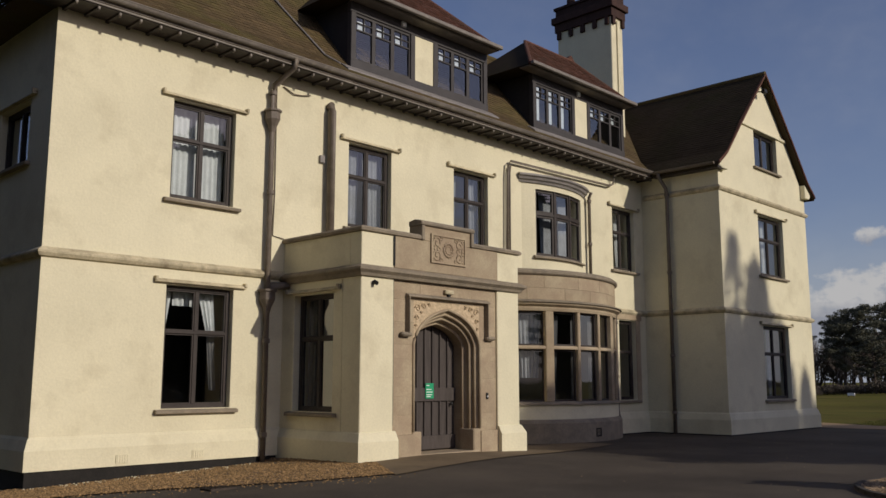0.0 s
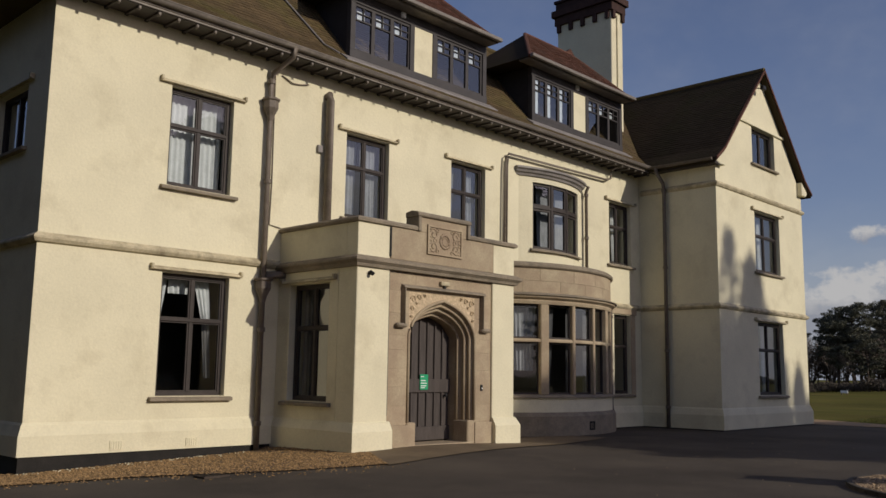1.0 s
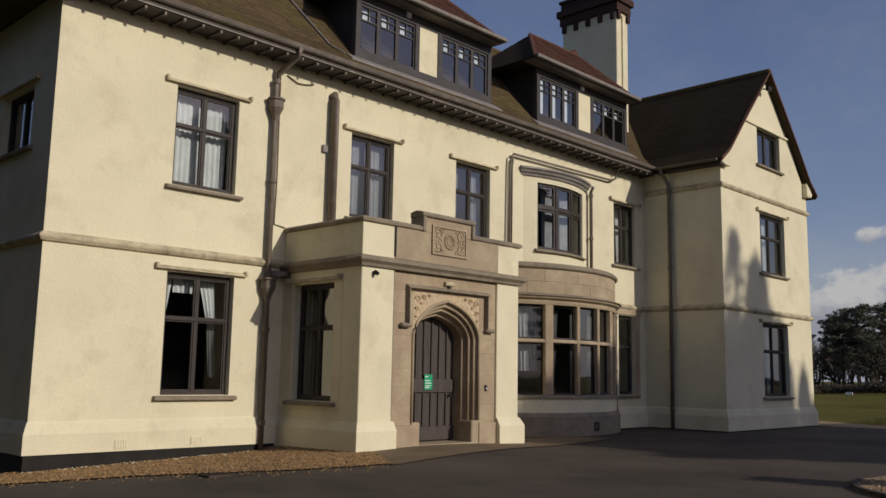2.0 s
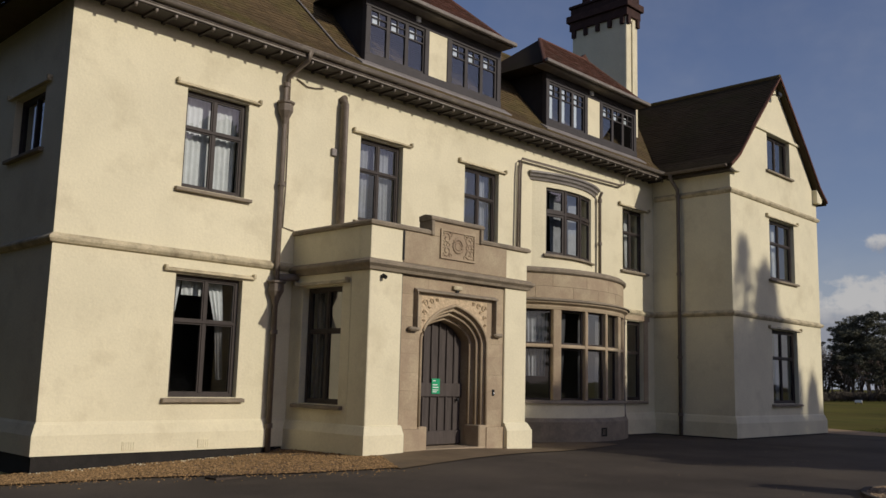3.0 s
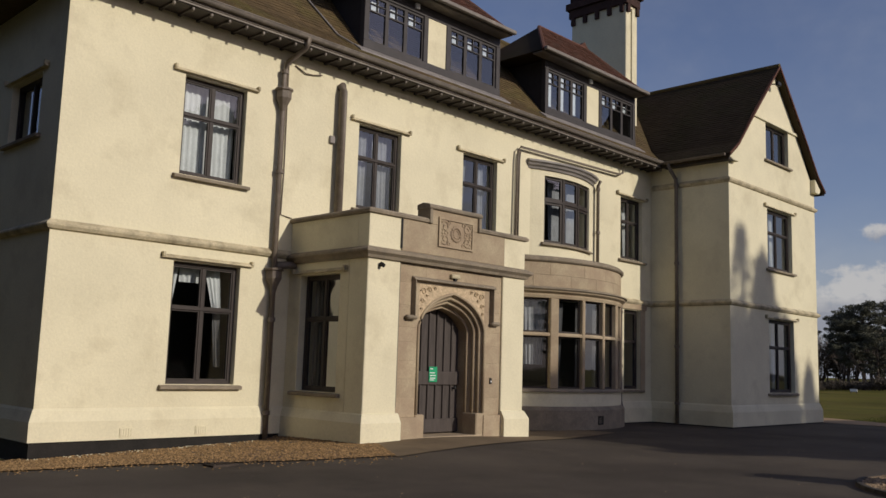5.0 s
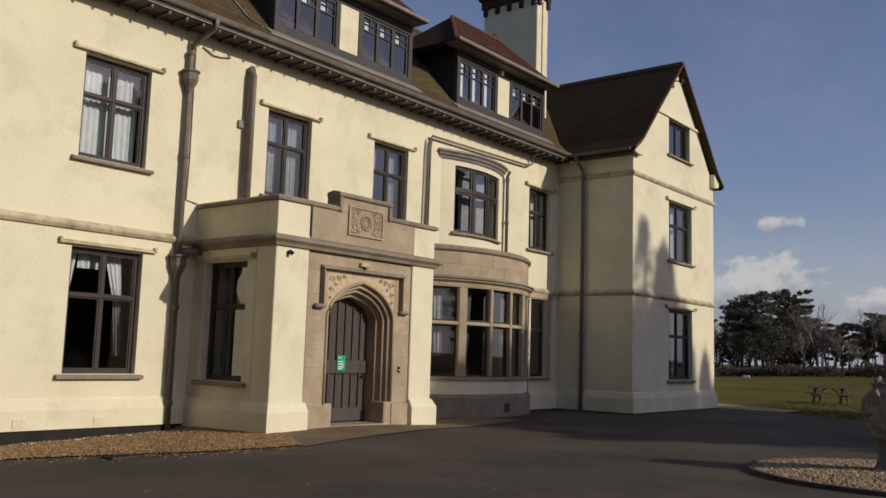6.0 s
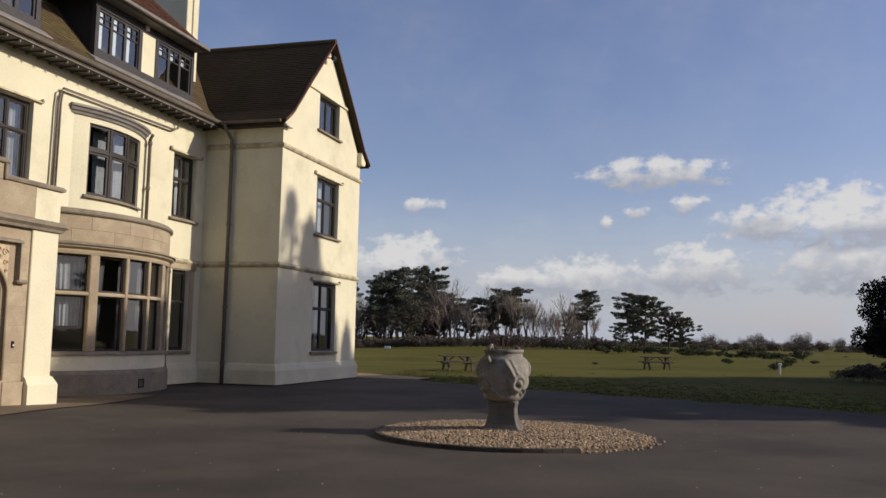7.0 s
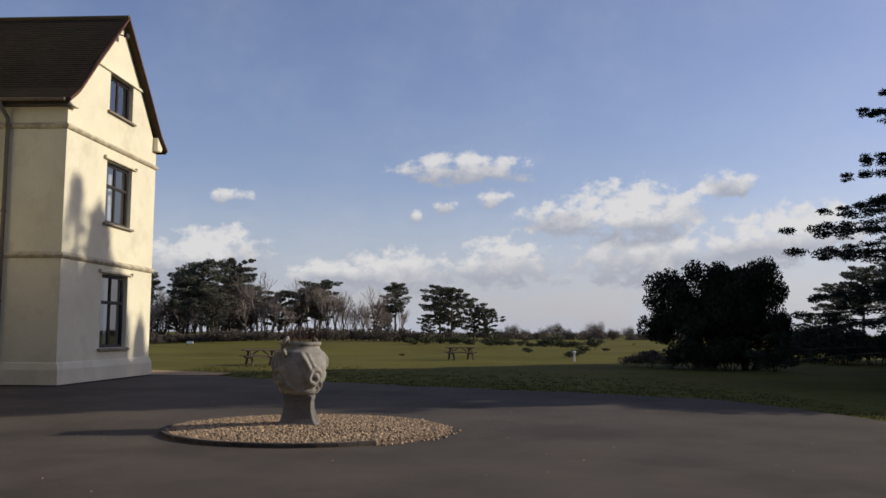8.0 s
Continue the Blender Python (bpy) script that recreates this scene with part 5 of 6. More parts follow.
for _ in range(9000):
    r, t = IR * math.sqrt(rg.random()), rg.uniform(0, 6.2832)
    spots.append((IX + r * math.cos(t), IY + r * math.sin(t), 0.032 + 0.06 * (1 - (r / IR) ** 2)))
for _ in range(520):
    t = rg.uniform(-2.5, 0.9)
    r = IR - 0.05 + abs(rg.gauss(0, 0.1))
    spots.append((IX + r * math.cos(t), IY + r * math.sin(t), 0.003))
for _ in range(240):
    spots.append((rg.uniform(1.5, 24), rg.uniform(-5, 9), 0.0))
spots = [(x, y, max(z, ground_z(x, y))) for x, y, z in spots]
tagged(part("chippings", pebble_mesh("chippings", spots[:9520], 0.037, CHIP, 3), CHIP), "pale stone chippings filling the round bed", "gravel", kind="stuff")
tagged(part("loose_stones", pebble_mesh("loose_stones", spots[9520:], 0.013, CHIP, 4), CHIP), "scattered small stones on the asphalt", "gravel", kind="stuff")

UX, UY, UZ = 13.56, 2.71, 0.05
urn = thing("garden_urn", "large weathered stone urn carved with leaves on a pedestal", "urn", at=(UX, UY, UZ))


def urn_body():
    s, n, m = Shape(), 220, 110
    prof = [(0.235, 0.50), (0.30, 0.52), (0.335, 0.56), (0.39, 0.66), (0.435, 0.80), (0.455, 0.94), (0.44, 1.06), (0.395, 1.16), (0.33, 1.21), (0.315, 1.25), (0.345, 1.28), (0.345, 1.32), (0.29, 1.32), (0.27, 1.22)]
    L_ = [0.0]
    for a, b in zip(prof, prof[1:]):
        L_.append(L_[-1] + math.dist(a, b))
    rows = []
    for i in range(m + 1):
        d = L_[-1] * i / m
        k = max(j for j in range(len(prof) - 1) if L_[j] <= d + 1e-9)
        t = (d - L_[k]) / (L_[k + 1] - L_[k])
        r, z = (prof[k][q] + (prof[k + 1][q] - prof[k][q]) * t for q in (0, 1))
        row = []
        for j in range(n):
            th = 6.2832 * j / n
            rel = 0.0
            if 0.55 < z < 1.19 and i < m * 0.8:
                w = min(1.0, math.sin((z - 0.55) / 0.64 * math.pi) * 1.8)
                # four sweeping leaves, each ending in a curled scroll
                best = 0.0
                for q in range(4):
                    da = ((th - 0.84 - q * math.pi / 2 + math.pi) % (2 * math.pi)) - math.pi
                    du, dv = da * 0.43, z - 0.76
                    rho, phi = math.hypot(du, dv), math.atan2(dv, du)
                    curl = 0.5 + 0.5 * math.sin(phi + 38 * rho)
                    best = max(best, 1.25 * curl ** 0.6 * min(1.0, max(0.0, 1 - rho / 0.2) * 2.2))
                    bend = du + 0.75 * (z - 0.72) - 1.1 * (z - 0.9) ** 2
                    rib = max(0.0, 1 - abs(bend - 0.05) / 0.13)
                    groove = 0.6 + 0.4 * math.cos(bend * 46 + 1.5 * math.sin(9 * z + q))
                    if rho > 0.17:
                        best = max(best, min(1.0, rib * 1.9) * groove)
                rel = w * (0.058 * best - 0.024 + 0.004 * math.sin(11 * th + 19 * z + 3 * math.sin(5 * th)))
            row.append(((r + rel) * math.cos(th), (r + rel) * math.sin(th), z))
        rows.append(row)
    s.grid(rows, close=True)
    return s


part("bowl", urn_body(), URN, urn, "globular stone bowl with carved leaves", smooth=True)
ped = [(0.0, 0.0), (0.36, 0.0), (0.36, 0.06), (0.33, 0.075), (0.285, 0.15), (0.25, 0.28), (0.245, 0.40), (0.262, 0.44), (0.262, 0.49), (0.23, 0.51), (0.0, 0.51)]
part("pedestal", Shape().lathe([(r * 1.3, z) for r, z in ped], 0, 0, 4), PEDESTAL, urn, "square tapering dark stone pedestal", bevel=0.012).rotation_euler = (0, 0, math.pi / 4 + 0.08)
for a in (2.75, 2.75 + math.pi):
    c, s_ = math.cos(a), math.sin(a)
    part("handle", Shape().tube([(0.40 * c, 0.40 * s_, 1.10), (0.47 * c, 0.47 * s_, 1.20), (0.45 * c, 0.45 * s_, 1.34), (0.37 * c, 0.37 * s_, 1.38), (0.33 * c, 0.33 * s_, 1.28)], 0.035, 8), URN, urn, smooth=True)
part("soil", Shape().lathe([(0.29, 1.25), (0.0, 1.27)], 0, 0, 20), SOIL, urn)
rg = random.Random(21)
dead = thing("dead_plant", "dry brown stems growing out of the urn", "plant", at=(UX, UY, UZ))
for _ in range(46):
    a, r = rg.uniform(0, 6.283), 0.25 * math.sqrt(rg.random())
    b = a + rg.uniform(-0.6, 0.6)
    p0 = Vector((r * math.cos(a), r * math.sin(a), 1.24))
    p2 = p0 + Vector((math.cos(b) * rg.uniform(0.05, 0.3), math.sin(b) * rg.uniform(0.05, 0.3), rg.uniform(0.12, 0.4)))
    part("stem", Shape().tube([p0, (p0 + p2) / 2 + Vector((0, 0, 0.04)), p2], 0.005, 3, 0.002), REDTWIG, dead)
for ob in (urn, dead):
    ob.scale = (0.89, 0.89, 0.95)


# ---- picnic tables and small things on the lawn ----
def picnic_table(m, label):
    t = thing("picnic_table", label, "picnic table", "picnic tables on the lawn")
    for i in range(5):
        part("tabletop_board", Shape().box(-0.9, 0.9, -0.36 + i * 0.145, -0.36 + i * 0.145 + 0.135, 0.71, 0.765), OLDWOOD, t, bevel=0.006)
    for sy in (-1, 1):
        for k in range(2):
            y = sy * (0.62 + 0.13 * k)
            part("seat_board", Shape().box(-0.9, 0.9, y - 0.06, y + 0.06, 0.425, 0.475), OLDWOOD, t, bevel=0.006)
    for x in (-0.62, 0.62):
        part("seat_bearer", Shape().box(x - 0.03, x + 0.03, -0.78, 0.78, 0.34, 0.43), OLDWOOD, t, bevel=0.005)
        part("top_bearer", Shape().box(x - 0.03, x + 0.03, -0.36, 0.36, 0.64, 0.72), OLDWOOD, t, bevel=0.005)
        for sy in (-1, 1):
            part("leg", Shape().prism([(x + 0.03, sy * 0.60, 0), (x + 0.12, sy * 0.60, 0), (x + 0.12, sy * 0.75, 0), (x + 0.03, sy * 0.75, 0)], [(x + 0.03, sy * 0.18, 0.71), (x + 0.12, sy * 0.18, 0.71), (x + 0.12, sy * 0.33, 0.71), (x + 0.03, sy * 0.33, 0.71)]), OLDWOOD, t, bevel=0.005)
    for sx in (-1, 1):
        part("brace", Shape().tube([(sx * 0.6, 0, 0.4), (sx * 0.1, 0, 0.72)], 0.03, 4), OLDWOOD, t)
    t.matrix_world = m
    return t


tb = picnic_table(pose(39.6, 10.4, lawn_z(39.6, 10.4), 0, 0, -60), "weathered wooden picnic table standing on the open lawn")
tb2 = copy_thing(tb, pose(49.4, 1.85, lawn_z(49.4, 1.85), 0, 0, -72))
tb.scale = tb2.scale = (0.88, 0.88, 0.92)
tb2["label"] = "weathered wooden picnic table in half shade near the gorse"
post = thing("marker_post", "short white post standing in the lawn", "post")
part("post", Shape().box(47.2, 47.3, -4.3, -4.2, -0.1, 0.42), WHITE, post, bevel=0.02)
part("cap", Shape().box(47.16, 47.34, -4.34, -4.16, 0.42, 0.54), WHITE, post, bevel=0.03)
far_sign = thing("lawn_notice", "low white notice board at the far edge of the lawn", "notice board")
part("board", Shape().box(94.3, 94.4, 32.7, 33.4, 0.1, 0.36), WHITE, far_sign)
part("leg", Shape().box(94.33, 94.39, 32.75, 32.83, -0.4, 0.1), OLDWOOD, far_sign)
part("leg", Shape().box(94.33, 94.39, 33.27, 33.35, -0.4, 0.1), OLDWOOD, far_sign)

# ---- trees and shrubs ----
def leaf_mesh(name, clumps, size, material, seed, flat=0.0, squash=1.0):
    """Small leaf quads scattered through ellipsoid clumps of (centre, radii, count)."""
    rng = np.random.default_rng(seed)
    pos = []
    for c, r, n in clumps:
        d = rng.normal(size=(n, 3))
        d /= np.linalg.norm(d, axis=1)[:, None]
        rad = rng.random(n) ** 0.45
        pos.append(np.array(c) + d * rad[:, None] * np.array(r))
    pos = np.concatenate(pos)
    n = len(pos)
    u = rng.normal(size=(n, 3))
    u[:, 2] *= 1 - flat
    u /= np.linalg.norm(u, axis=1)[:, None]
    w = rng.normal(size=(n, 3))
    w[:, 2] *= 1 - flat
    w = np.cross(u, w)
    w = np.cross(w, u) if flat > 0.5 else w
    w /= np.linalg.norm(w, axis=1)[:, None] + 1e-9
    s = (size * rng.uniform(0.6, 1.4, n))[:, None]
    v = np.empty((n, 4, 3))
    v[:, 0], v[:, 1], v[:, 2], v[:, 3] = pos - u * s, pos - w * s * 0.45 * squash, pos + u * s, pos + w * s * 0.45 * squash
    me = bpy.data.meshes.new(name)
    me.vertices.add(4 * n)
    me.vertices.foreach_set("co", v.reshape(-1))
    me.loops.add(4 * n)
    me.loops.foreach_set("vertex_index", np.arange(4 * n, dtype=np.int32))
    me.polygons.add(n)
    me.polygons.foreach_set("loop_start", np.arange(0, 4 * n, 4, dtype=np.int32))
    me.update()
    me.validate()
    me.materials.append(material)
    return me


def limb(s, p, q, r0, r1, rnd, n=5, bend=0.08, steps=4):
    p, q = Vector(p), Vector(q)
    L_ = (q - p).length
    path = [p.lerp(q, k / steps) + (Vector((rnd.uniform(-1, 1), rnd.uniform(-1, 1), rnd.uniform(-0.5, 0.5))) * L_ * bend if 0 < k < steps else Vector()) for k in range(steps + 1)]
    s.tube(path, r0, n, r1)
    return path


def pine(name, h, seed, label, leaves=8500, leaf=0.11, spread=0.24, bare=0.45, group=""):
    rnd = random.Random(seed)
    t = thing(name, label, "tree", group)
    s = Shape()
    top = Vector((rnd.uniform(-0.4, 0.4), rnd.uniform(-0.4, 0.4), h * 0.96))
    trunk = limb(s, (0, 0, -0.3), top, h * 0.026, h * 0.006, rnd, 7, 0.012, 7)
    clumps = []
    k = 30
    for i in range(k):
        f = bare + (0.97 - bare) * (i / (k - 1)) ** 0.9
        z = h * f
        a = i * 2.4 + rnd.uniform(-0.5, 0.5)
        reach = h * spread * (0.35 + 0.75 * math.sin(math.pi * min(1, (1 - f) / (1 - bare) * 0.8 + 0.12))) * rnd.uniform(0.5, 1.15)
        base = Vector((top.x * f, top.y * f, z))
        tip = base + Vector((math.cos(a) * reach, math.sin(a) * reach, reach * rnd.uniform(0.05, 0.35)))
        limb(s, base, tip, h * 0.008, h * 0.003, rnd, 4, 0.06, 3)
        w = h * rnd.uniform(0.04, 0.075)
        clumps.append((tuple(tip), (w * 1.1, w * 1.1, w * 0.72), leaves // 40))
        clumps.append((tuple(base.lerp(tip, 0.62) + Vector((rnd.uniform(-1, 1), rnd.uniform(-1, 1), 0.4)) * w * 0.6), (w * 1.0, w * 1.0, w * 0.65), leaves // 50))
        clumps.append((tuple(tip + Vector((math.cos(a), math.sin(a), 0.25)) * w * 1.1), (w * 0.5, w * 0.5, w * 0.3), leaves // 110))
        clumps.append((tuple(base.lerp(tip, 0.3)), (w * 0.7, w * 0.7, w * 0.7), leaves // 80))
    for i in range(4):   # dead snags below the crown
        z = h * rnd.uniform(0.2, bare)
        a = rnd.uniform(0, 6.28)
        limb(s, (0, 0, z), (math.cos(a) * h * 0.08, math.sin(a) * h * 0.08, z + h * 0.02), h * 0.005, h * 0.002, rnd, 3, 0.05, 2)
    part("trunk", s, BARK, t)
    part("crown", leaf_mesh("crown", clumps, leaf, PINE, seed), PINE, t, "needles in layered clumps, in a haze-greyed colour")
    return t


def bare_tree(name, h, seed, label, group=""):
    rnd = random.Random(seed)
    t = thing(name, label, "tree", group)
    s, tw = Shape(), Shape()

    def grow(p, d, length, r, depth):
        q = p + d * length
        limb(s if depth < 2 else tw, p, q, r, r * 0.6, rnd, 5 if depth == 0 else 3, 0.05, 2)
        if depth == 6:
            return
        for k in range(3 if depth < 4 else 2):
            nd = (d + Vector((rnd.uniform(-1, 1), rnd.uniform(-1, 1), rnd.uniform(-0.1, 0.75))) * 0.52).normalized()
            grow(p + d * length * rnd.uniform(0.5, 1.0), nd, length * rnd.uniform(0.6, 0.82), r * 0.6, depth + 1)

    grow(Vector((0, 0, -0.3)), Vector((0, 0, 1)), h * 0.28, h * 0.014, 0)
    part("trunk", s, BARK, t)
    part("branchwork", tw, TWIG, t, "fine bare winter twigs")
    return t


def shrub(name, w, h, seed, label, material, count=2500, leaf=0.16, category="shrub", group="", lobes=9):
    rnd = random.Random(seed)
    t = thing(name, label, category, group)
    clumps, s = [], Shape()
    for i in range(lobes):
        a, r = rnd.uniform(0, 6.28), w * 0.34 * math.sqrt(rnd.random())
        z = h * rnd.uniform(0.3, 0.66)
        q = w * rnd.uniform(0.16, 0.27)
        clumps.append(((r * math.cos(a), r * math.sin(a), z), (q, q, h * rnd.uniform(0.24, 0.36)), count // lobes))
        limb(s, (r * 0.2 * math.cos(a), r * 0.2 * math.sin(a), -0.2), (r * math.cos(a), r * math.sin(a), z), h * 0.02, h * 0.008, rnd, 4, 0.08, 3)
    part("branchwork", s, BARK, t)["kind"] = "stuff"
    part("foliage", leaf_mesh("foliage", clumps, leaf, material, seed), material, t)
    return t


def polar(az, d):
    return d * math.sin(radians(az)), d * math.cos(radians(az))


# belt of pines and bare trees beyond the lawn
BELT = "trees in the belt beyond the lawn"
proto = [pine("scots_pine", 10.5, 11, "tall scots pine with bare trunk and layered crown", group=BELT),
         pine("scots_pine", 9.0, 12, "scots pine with a broad dark crown", spread=0.30, bare=0.36, group=BELT),
         pine("scots_pine", 11.5, 13, "tall slender scots pine in the tree belt", spread=0.2, bare=0.5, group=BELT),
         pine("scots_pine", 7.5, 14, "low spreading pine with dark needles", spread=0.36, bare=0.25, group=BELT)]
bares = [bare_tree("bare_tree", 10.5, 31, "leafless tree with fine grey-brown twigs", BELT), bare_tree("bare_tree", 9.0, 32, "leafless spreading tree with fine twigs", BELT),
         bare_tree("bare_tree", 12.0, 33, "tall leafless tree in the belt", BELT)]
rg = random.Random(77)
first = set()


def plant(ob, x, y, scale=1.0, z=None):
    m = Matrix.Translation((x, y, lawn_z(x, y) if z is None else z)) @ Matrix.Rotation(rg.uniform(0, 6.28), 4, "Z") @ Matrix.Scale(scale, 4)
    if ob.name in first:
        c = copy_thing(ob, Matrix.Translation(m.translation) @ Matrix.Rotation(rg.uniform(0, 6.28), 4, "Z"))
        c.scale = (scale,) * 3
        return c
    first.add(ob.name)
    ob.matrix_world = m
    return ob


SKYLINE = [(64, 0.8), (66, 0.95), (68, 1.0), (70, 0.92), (71.5, 1.0), (73, 1.12), (75, 1.1), (76.5, 0.95), (78, 1.08), (79.5, 1.05), (81, 0.85), (82.5, 0.9), (83.6, 0.72), (84.4, 0.45)]


def skyline(az):
    for (a, p), (b, q) in zip(SKYLINE, SKYLINE[1:]):
        if a <= az <= b:
            return p + (q - p) * (az - a) / (b - a)
    return 0.6


az = 62.0
i = 0
while az < 84.2:
    d = rg.uniform(128, 158)
    x, y = polar(az, d)
    k = skyline(max(64, az)) * rg.uniform(0.8, 1.08)
    ob = rg.choice(bares) if (74.2 < az < 76 or 77.5 < az < 82.5) and rg.random() < 0.75 or rg.random() < 0.35 else rg.choice(proto)
    plant(ob, x, y, k)
    az += rg.uniform(0.22, 0.5)
    i += 1
# the dense round-topped group beside the house
oak = shrub("holm_oak", 11.0, 10.0, 41, "dense round-topped evergreen tree in the belt", SCRUB, 5200, 0.17, "tree", BELT, 14)
for a, d, k in ((72.6, 140, 1.0), (73.6, 138, 0.95), (68.6, 142, 0.85), (70.4, 150, 0.8)):
    x, y = polar(a, d)
    plant(oak, x, y, k)
for a, d, k, j in ((87.1, 112, 0.92, 3), (86.4, 114, 0.8, 1), (88.6, 118, 0.72, 3), (89.4, 116, 0.62, 3), (85.6, 124, 0.5, 3), (112.0, 128, 0.95, 0), (110.6, 134, 0.9, 1), (113.4, 126, 0.9, 2), (109.2, 140, 0.6, 3)):
    x, y = polar(a, d)
    plant(proto[j], x, y, k)
az = 70.0
while az < 84.0:
    x, y = polar(az, rg.uniform(126, 150))
    plant(rg.choice(bares), x, y, skyline(az) * rg.uniform(0.8, 1.1))
    az += rg.uniform(0.3, 0.55)
x, y = polar(88.1, 121)
plant(bares[1], x, y, 0.62)
# brown hedge at the foot of the belt and far hedgerows
hedge = shrub("hedge_clump", 7.0, 2.6, 51, "brown winter hedge at the far edge of the lawn", SCRUB, 1800, 0.18, "hedge", "hedge clumps along the lawn's edge")
for j in range(44):
    x, y = polar(62.5 + j * 0.56 + rg.uniform(-0.15, 0.15), rg.uniform(120, 126))
    plant(hedge, x, y, rg.uniform(0.35, 0.72))
for j in range(34):
    x, y = polar(85.5 + j * 0.8 + rg.uniform(-0.3, 0.3), rg.uniform(200, 260))
    plant(hedge, x, y, rg.uniform(0.5, 1.1), z=-0.3)
gorse = shrub("gorse_bush", 2.6, 1.1, 61, "low dark gorse bush on the rough grass", GORSE, 900, 0.1, "shrub", "gorse bushes on the rough grass", 6)
for j in range(34):
    x, y = polar(rg.uniform(84.5, 99.0), rg.uniform(88, 150))
    plant(gorse, x, y, rg.uniform(0.3, 0.85)).scale.z *= rg.uniform(0.8, 1.5)
for x, y, k in ((104, 4.6, 1.0), (108, 3.4, 0.9), (112, 6.6, 1.1), (106, 0.6, 1.0), (98, -0.6, 0.8), (93.8, -1.4, 0.7), (75.6, -2.5, 0.4), (70.2, -2.6, 0.35), (101, -6.2, 1.1), (104, -7.9, 1.0),
                (52.5, -4.4, 0.4), (54.0, -4.9, 0.45), (64.5, -6.6, 0.55), (67, -6.9, 0.4), (120, -13.0, 1.0), (68.5, -8.4, 0.3), (110, -5.0, 0.6), (96, 7.6, 1.0), (99, 9.4, 0.8), (60.0, 6.2, 0.2)):
    plant(gorse, x, y, k)


for a, d, k in ((89.2, 250, 0.42), (90.1, 262, 0.34), (91.0, 256, 0.5), (91.8, 270, 0.36), (93.1, 252, 0.4), (93.8, 258, 0.55), (94.4, 266, 0.4), (95.6, 250, 0.34), (96.3, 262, 0.6), (97.4, 255, 0.38), (98.4, 262, 0.45)):
    x, y = polar(a, d)
    plant(oak, x, y, k, z=-0.3)


# the big dark evergreen beside the drive
def holm():
    rnd = random.Random(91)
    t = thing("evergreen_oak", "large dark evergreen oak with dense rounded crown", "tree")
    s, clumps = Shape(), []
    for i in range(3):
        a = i * 2.1
        limb(s, (0.3 * math.cos(a), 0.3 * math.sin(a), -0.3), (1.3 * math.cos(a), 1.3 * math.sin(a), 3.0), 0.22, 0.1, rnd, 8, 0.05, 5)
    for i in range(46):
        a, e = rnd.uniform(0, 6.28), rnd.uniform(-0.55, 1.0)
        r = 1.0 - 0.25 * rnd.random()
        c = (3.1 * r * math.cos(a) * math.cos(e), 3.1 * r * math.sin(a) * math.cos(e), 2.2 + 2.35 * r * math.sin(e))
        q = rnd.uniform(0.5, 0.85)
        clumps.append((c, (q, q, q * 0.75), 620))
        limb(s, (0.8 * math.cos(a), 0.8 * math.sin(a), 1.8), c, 0.06, 0.02, rnd, 4, 0.05, 3)
    clumps.append(((0, 0, 2.5), (2.6, 2.6, 1.7), 7000))
    part("trunk", s, BARK, t)
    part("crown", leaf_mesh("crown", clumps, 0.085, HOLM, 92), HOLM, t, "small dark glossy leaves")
    return t


big = holm()
big.matrix_world = pose(41.0, -9.6, -0.05)
big.scale = (0.86, 0.86, 1.04)
big2 = copy_thing(big, pose(39.4, -11.0, -0.05, 0, 0, 130))
big2.scale = (0.62, 0.62, 1.08)
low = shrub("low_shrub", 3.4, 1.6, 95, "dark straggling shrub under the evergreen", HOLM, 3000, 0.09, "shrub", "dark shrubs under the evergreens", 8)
brown = shrub("scrub_bush", 2.6, 1.0, 97, "low brown scrub at the foot of the evergreen", SCRUB, 2400, 0.06, "shrub", "dark shrubs under the evergreens", 8)
for x, y, k in ((41.8, -6.6, 0.6), (40.9, -7.1, 0.9), (39.8, -7.8, 0.7)):
    plant(brown, x, y, k)
for x, y, k in ((38.6, -8.6, 0.85), (38.2, -9.9, 0.9), (37.8, -11.6, 0.7), (46, -17.5, 1.2), (48.5, -16.2, 1.1), (51, -19, 1.4), (54, -18.5, 1.3), (45, -18.9, 1.2)):
    plant(low, x, y, k)


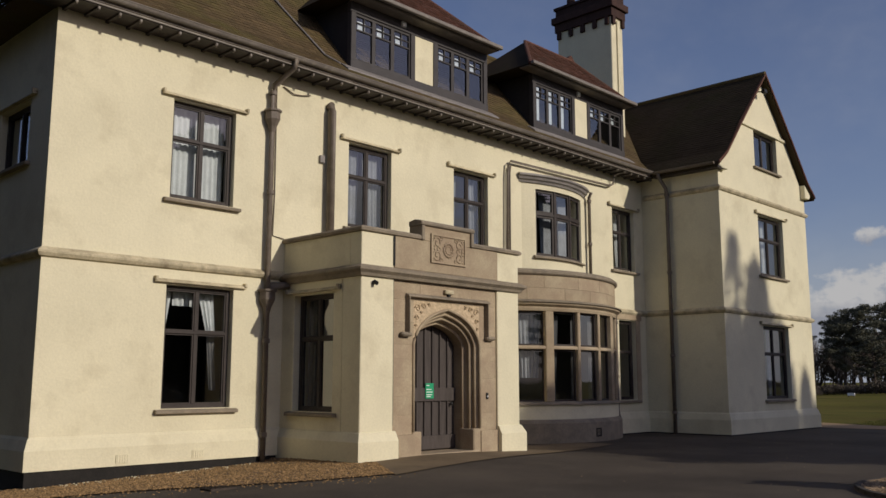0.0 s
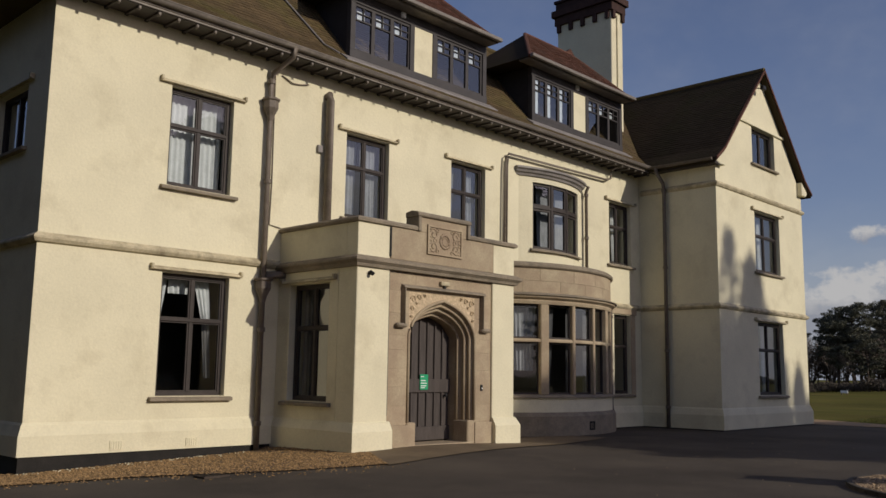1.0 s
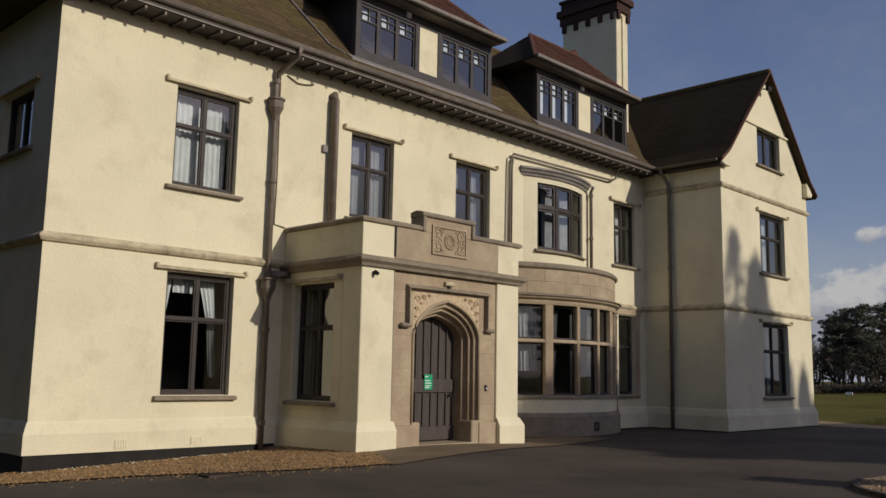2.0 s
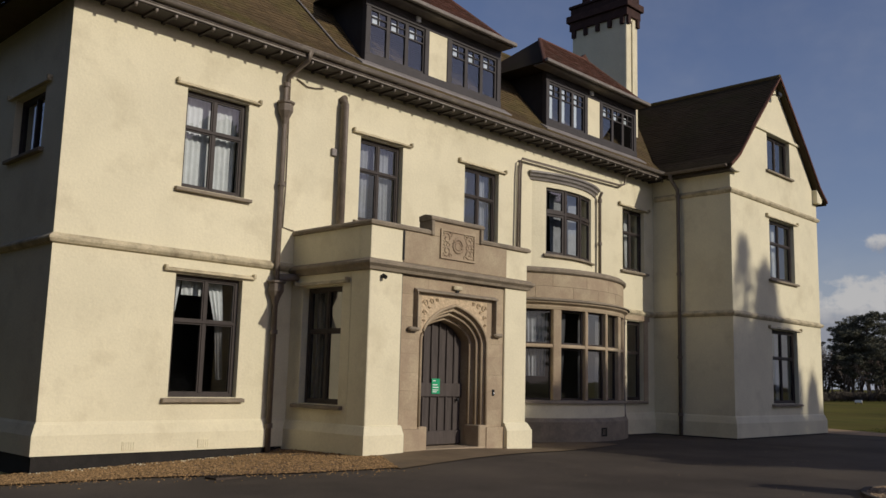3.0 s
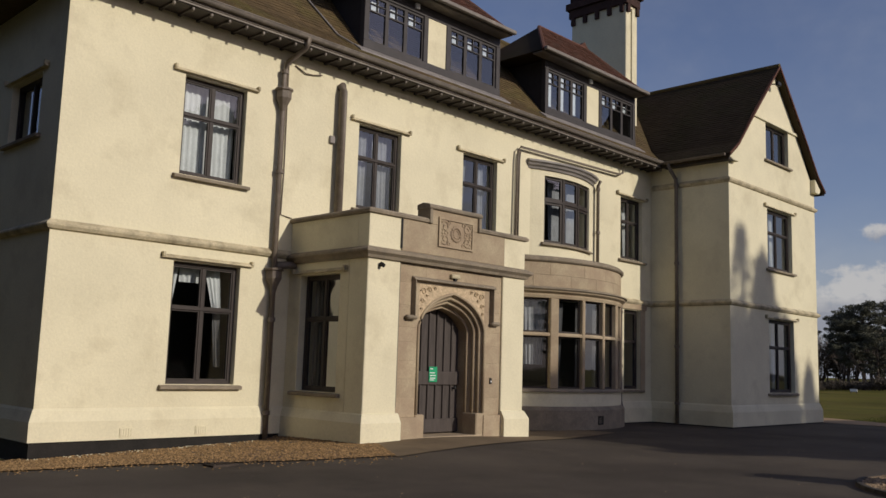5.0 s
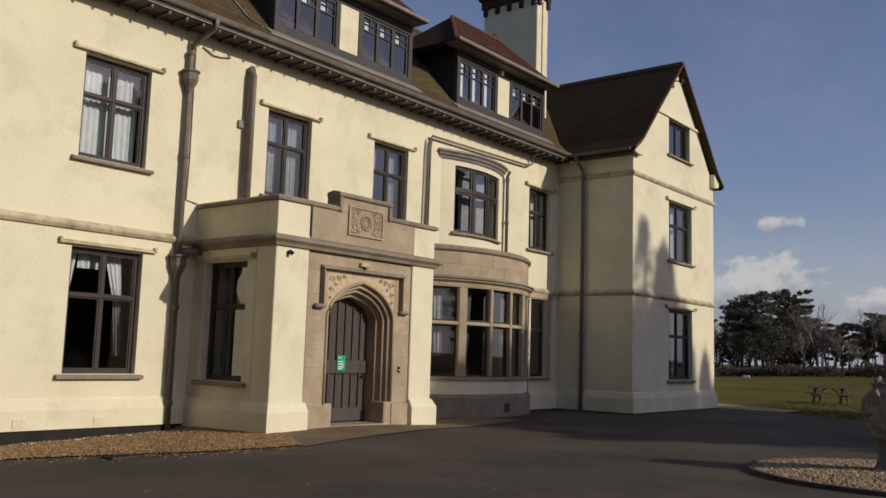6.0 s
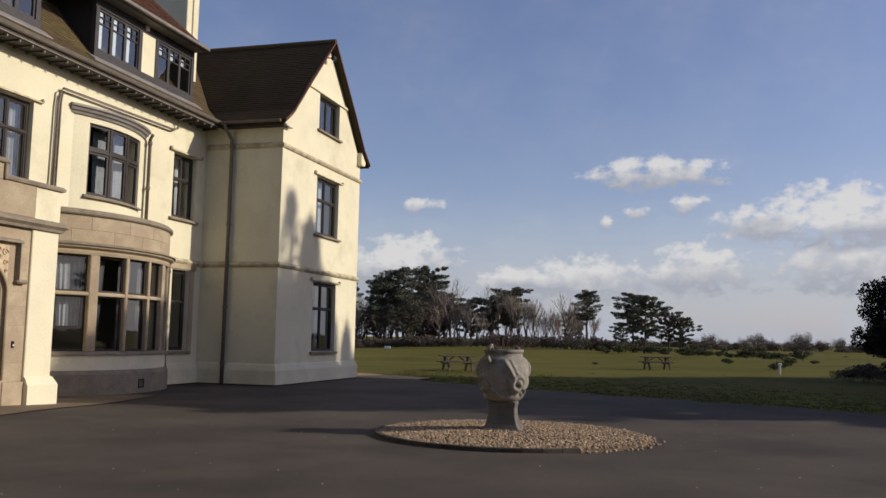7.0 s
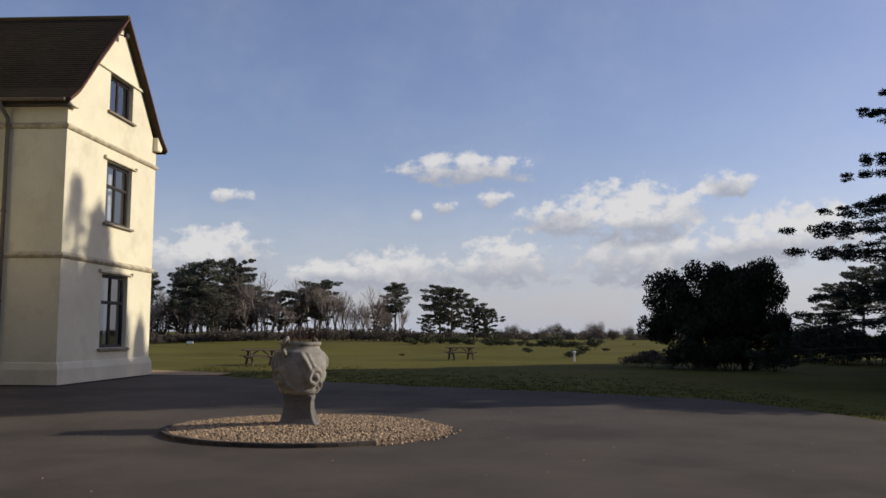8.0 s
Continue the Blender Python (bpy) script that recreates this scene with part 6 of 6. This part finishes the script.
def cedar(h=18.2, seed=101):
    rnd = random.Random(seed)
    t = thing("cedar_tree", "dark cedar with wide level tiers of branches", "tree")
    s, clumps = Shape(), []
    limb(s, (0, 0, -0.3), (0.1, 0, h), 0.42, 0.05, rnd, 10, 0.005, 8)
    for i in range(33):
        f = 0.08 + 0.91 * (i / 32) ** 0.9
        z = h * f + rnd.uniform(-0.2, 0.2)
        for k in range(7 if z < h - 3 else 0):
            reach = (0.57 if z > 7 else 0.78) * (h - z) ** 0.87 * rnd.uniform(0.6, 1.1)
            a = i * 1.9 + k * 0.898 + rnd.uniform(-0.3, 0.3)
            base, tip = Vector((0, 0, z)), Vector((math.cos(a) * reach, math.sin(a) * reach, z + reach * rnd.uniform(-0.2, 0.04)))
            limb(s, base, base.lerp(tip, 0.9), 0.07 * (1 - f) + 0.02, 0.01, rnd, 4, 0.012, 4)
            for m_ in range(8):
                q = base.lerp(tip, 0.1 + 0.9 * m_ / 7)
                w = (0.3 + 0.055 * reach) * (1.15 - 0.09 * m_)
                for g in (-1, 0, 1):
                    off = Vector((-math.sin(a), math.cos(a), 0)) * w * (g * (0.95 - 0.08 * m_) + rnd.uniform(-0.3, 0.3)) + Vector((0, 0, rnd.uniform(-0.14, 0.06)))
                    clumps.append((tuple(q + off), (w * 0.85, w * 0.85, 0.05 + w * 0.13), int(36 + 84 * w)))
    for i in range(190):   # the ragged spire
        z = h - 5.0 * rnd.random() ** 0.7
        r, a = (0.5 * (h - z) + 0.1) * rnd.uniform(0.2, 1.15), rnd.uniform(0, 6.28)
        clumps.append(((r * math.cos(a), r * math.sin(a), z), (0.36, 0.36, 0.13), 70))
    part("trunk", s, BARK, t)
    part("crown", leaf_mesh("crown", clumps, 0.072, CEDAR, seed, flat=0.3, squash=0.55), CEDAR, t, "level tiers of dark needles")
    return t


ced = cedar()
ced.matrix_world = pose(30.45, -17.0, -0.05)
# trees beside the drive whose shade falls over it and on the wing
near = "trees beside the drive"
tall = pine("roadside_pine", 15.5, 111, "tall dark pine beside the drive", 9000, 0.16, 0.2, 0.3, near)
tall.matrix_world = pose(25.0, -16.6, -0.05, 0, 0, 80)
tall.scale = (0.95, 0.95, 0.86)
t4 = copy_thing(tall, pose(23.8, -14.2, -0.05, 0, 0, 150))
t4.scale = (0.7, 0.7, 0.80)
tall2 = pine("roadside_pine", 16.3, 117, "tall pine with a long bare trunk beside the drive", 6000, 0.18, 0.15, 0.7, near)
tall2.matrix_world = pose(27.2, -22.0, -0.05)
t3 = copy_thing(tall, pose(36.5, -21.5, -0.05, 0, 0, 200))
t3.scale = (0.7, 0.7, 0.6)
# the two at negative x are invented, to darken the left return wall
for x, y, k, r in ((45.0, -24.0, 1.3, 10), (47.0, -29.0, 2.0, 200), (42.0, -29.0, 2.2, 80), (23.2, -15.4, 1.2, 100), (-7.0, 23.5, 2.4, 40), (-9.0, 9.0, 2.2, 140)):
    c = copy_thing(big, pose(x, y, -0.05, 0, 0, r))
    c.scale = k if isinstance(k, tuple) else (k,) * 3
    c["label"] = "dense dark evergreen tree added to block light"


def tall_evergreen(h=19.0, r=3.2):
    rnd = random.Random(141)
    t = thing("tall_evergreen", "tall dense dark evergreen out of view, placed to block light", "tree", "tall evergreens by the drive")
    s, clumps = Shape(), []
    limb(s, (0, 0, -0.3), (0, 0, h * 0.9), 0.34, 0.05, rnd, 8, 0.01, 6)
    for i in range(60):
        f = 0.1 + 0.85 * i / 59
        wide = r * min(1.0, 0.55 + 1.4 * f) * min(1.0, (1.06 - f) * 2.6)
        a = i * 2.4
        q = 0.6 * r * rnd.uniform(0.3, 0.46)
        tip = (math.cos(a) * (wide - q) * rnd.uniform(0.7, 1.1), math.sin(a) * (wide - q) * rnd.uniform(0.7, 1.1), h * f)
        limb(s, (0, 0, h * f - 0.5), tip, 0.07, 0.02, rnd, 4, 0.05, 2)
        clumps.append((tip, (q, q, q * 0.9), 170))
        if i % 3 == 0:
            clumps.append(((0, 0, h * f), (wide * 0.8, wide * 0.8, h * 0.06), 560))
    part("trunk", s, BARK, t)
    part("crown", leaf_mesh("crown", clumps, 0.27, HOLM, 142), HOLM, t)
    return t


row = tall_evergreen()
row.matrix_world = pose(33.1, -22.0, -0.05)
row.scale = (0.75, 0.75, 1.055)
# those at negative x are invented trees that hold back western sky light
for x, y, k, kz in ((30.4, -22.3, 1.0, 0.93), (34.6, -22.6, 0.7, 0.975), (36.3, -22.2, 0.5, 0.885), (31.6, -22.6, 0.9, 0.95), (28.6, -21.8, 0.75, 0.95), (36.8, -25.6, 1.1, 0.80), (38.8, -28.0, 1.4, 0.97), (40.8, -28.6, 1.4, 0.93), (43.5, -30.2, 1.5, 0.88), (46.2, -32.2, 1.5, 0.8), (49.0, -33.0, 1.5, 0.74), (-1.4, 21.8, 1.1, 0.75), (-4.5, 11.0, 1.1, 0.7), (-5.0, 17.0, 1.2, 0.8), (-9.0, 5.0, 1.4, 0.9), (-10.0, -1.0, 1.4, 0.9), (-9.0, -7.0, 1.4, 0.9)):
    c = copy_thing(row, pose(x, y, -0.05, 0, 0, x * 77))
    c.scale = (k, k, kz)
for j in range(12):   # trees behind the camera, seen in the window glass
    x, y = -20 + j * 8 + rg.uniform(-2, 2), -62 + rg.uniform(-6, 6)
    plant(proto[j % 4], x, y, rg.uniform(1.0, 1.4))

# tufts of grass along the near lawn
tuft = []
rng = random.Random(9)
for _ in range(2600):
    y = rng.uniform(-9, 12)
    x = edge_x(y) + abs(rng.gauss(0, 5.0)) - 0.1
    tuft.append(((x, y, -0.035), (0.16, 0.16, 0.018), 12))
tagged(part("grass_tufts", leaf_mesh("grass_tufts", tuft, 0.022, BLADE, 10), BLADE), "short tufts of grass along the edge of the drive", "grass", kind="stuff")
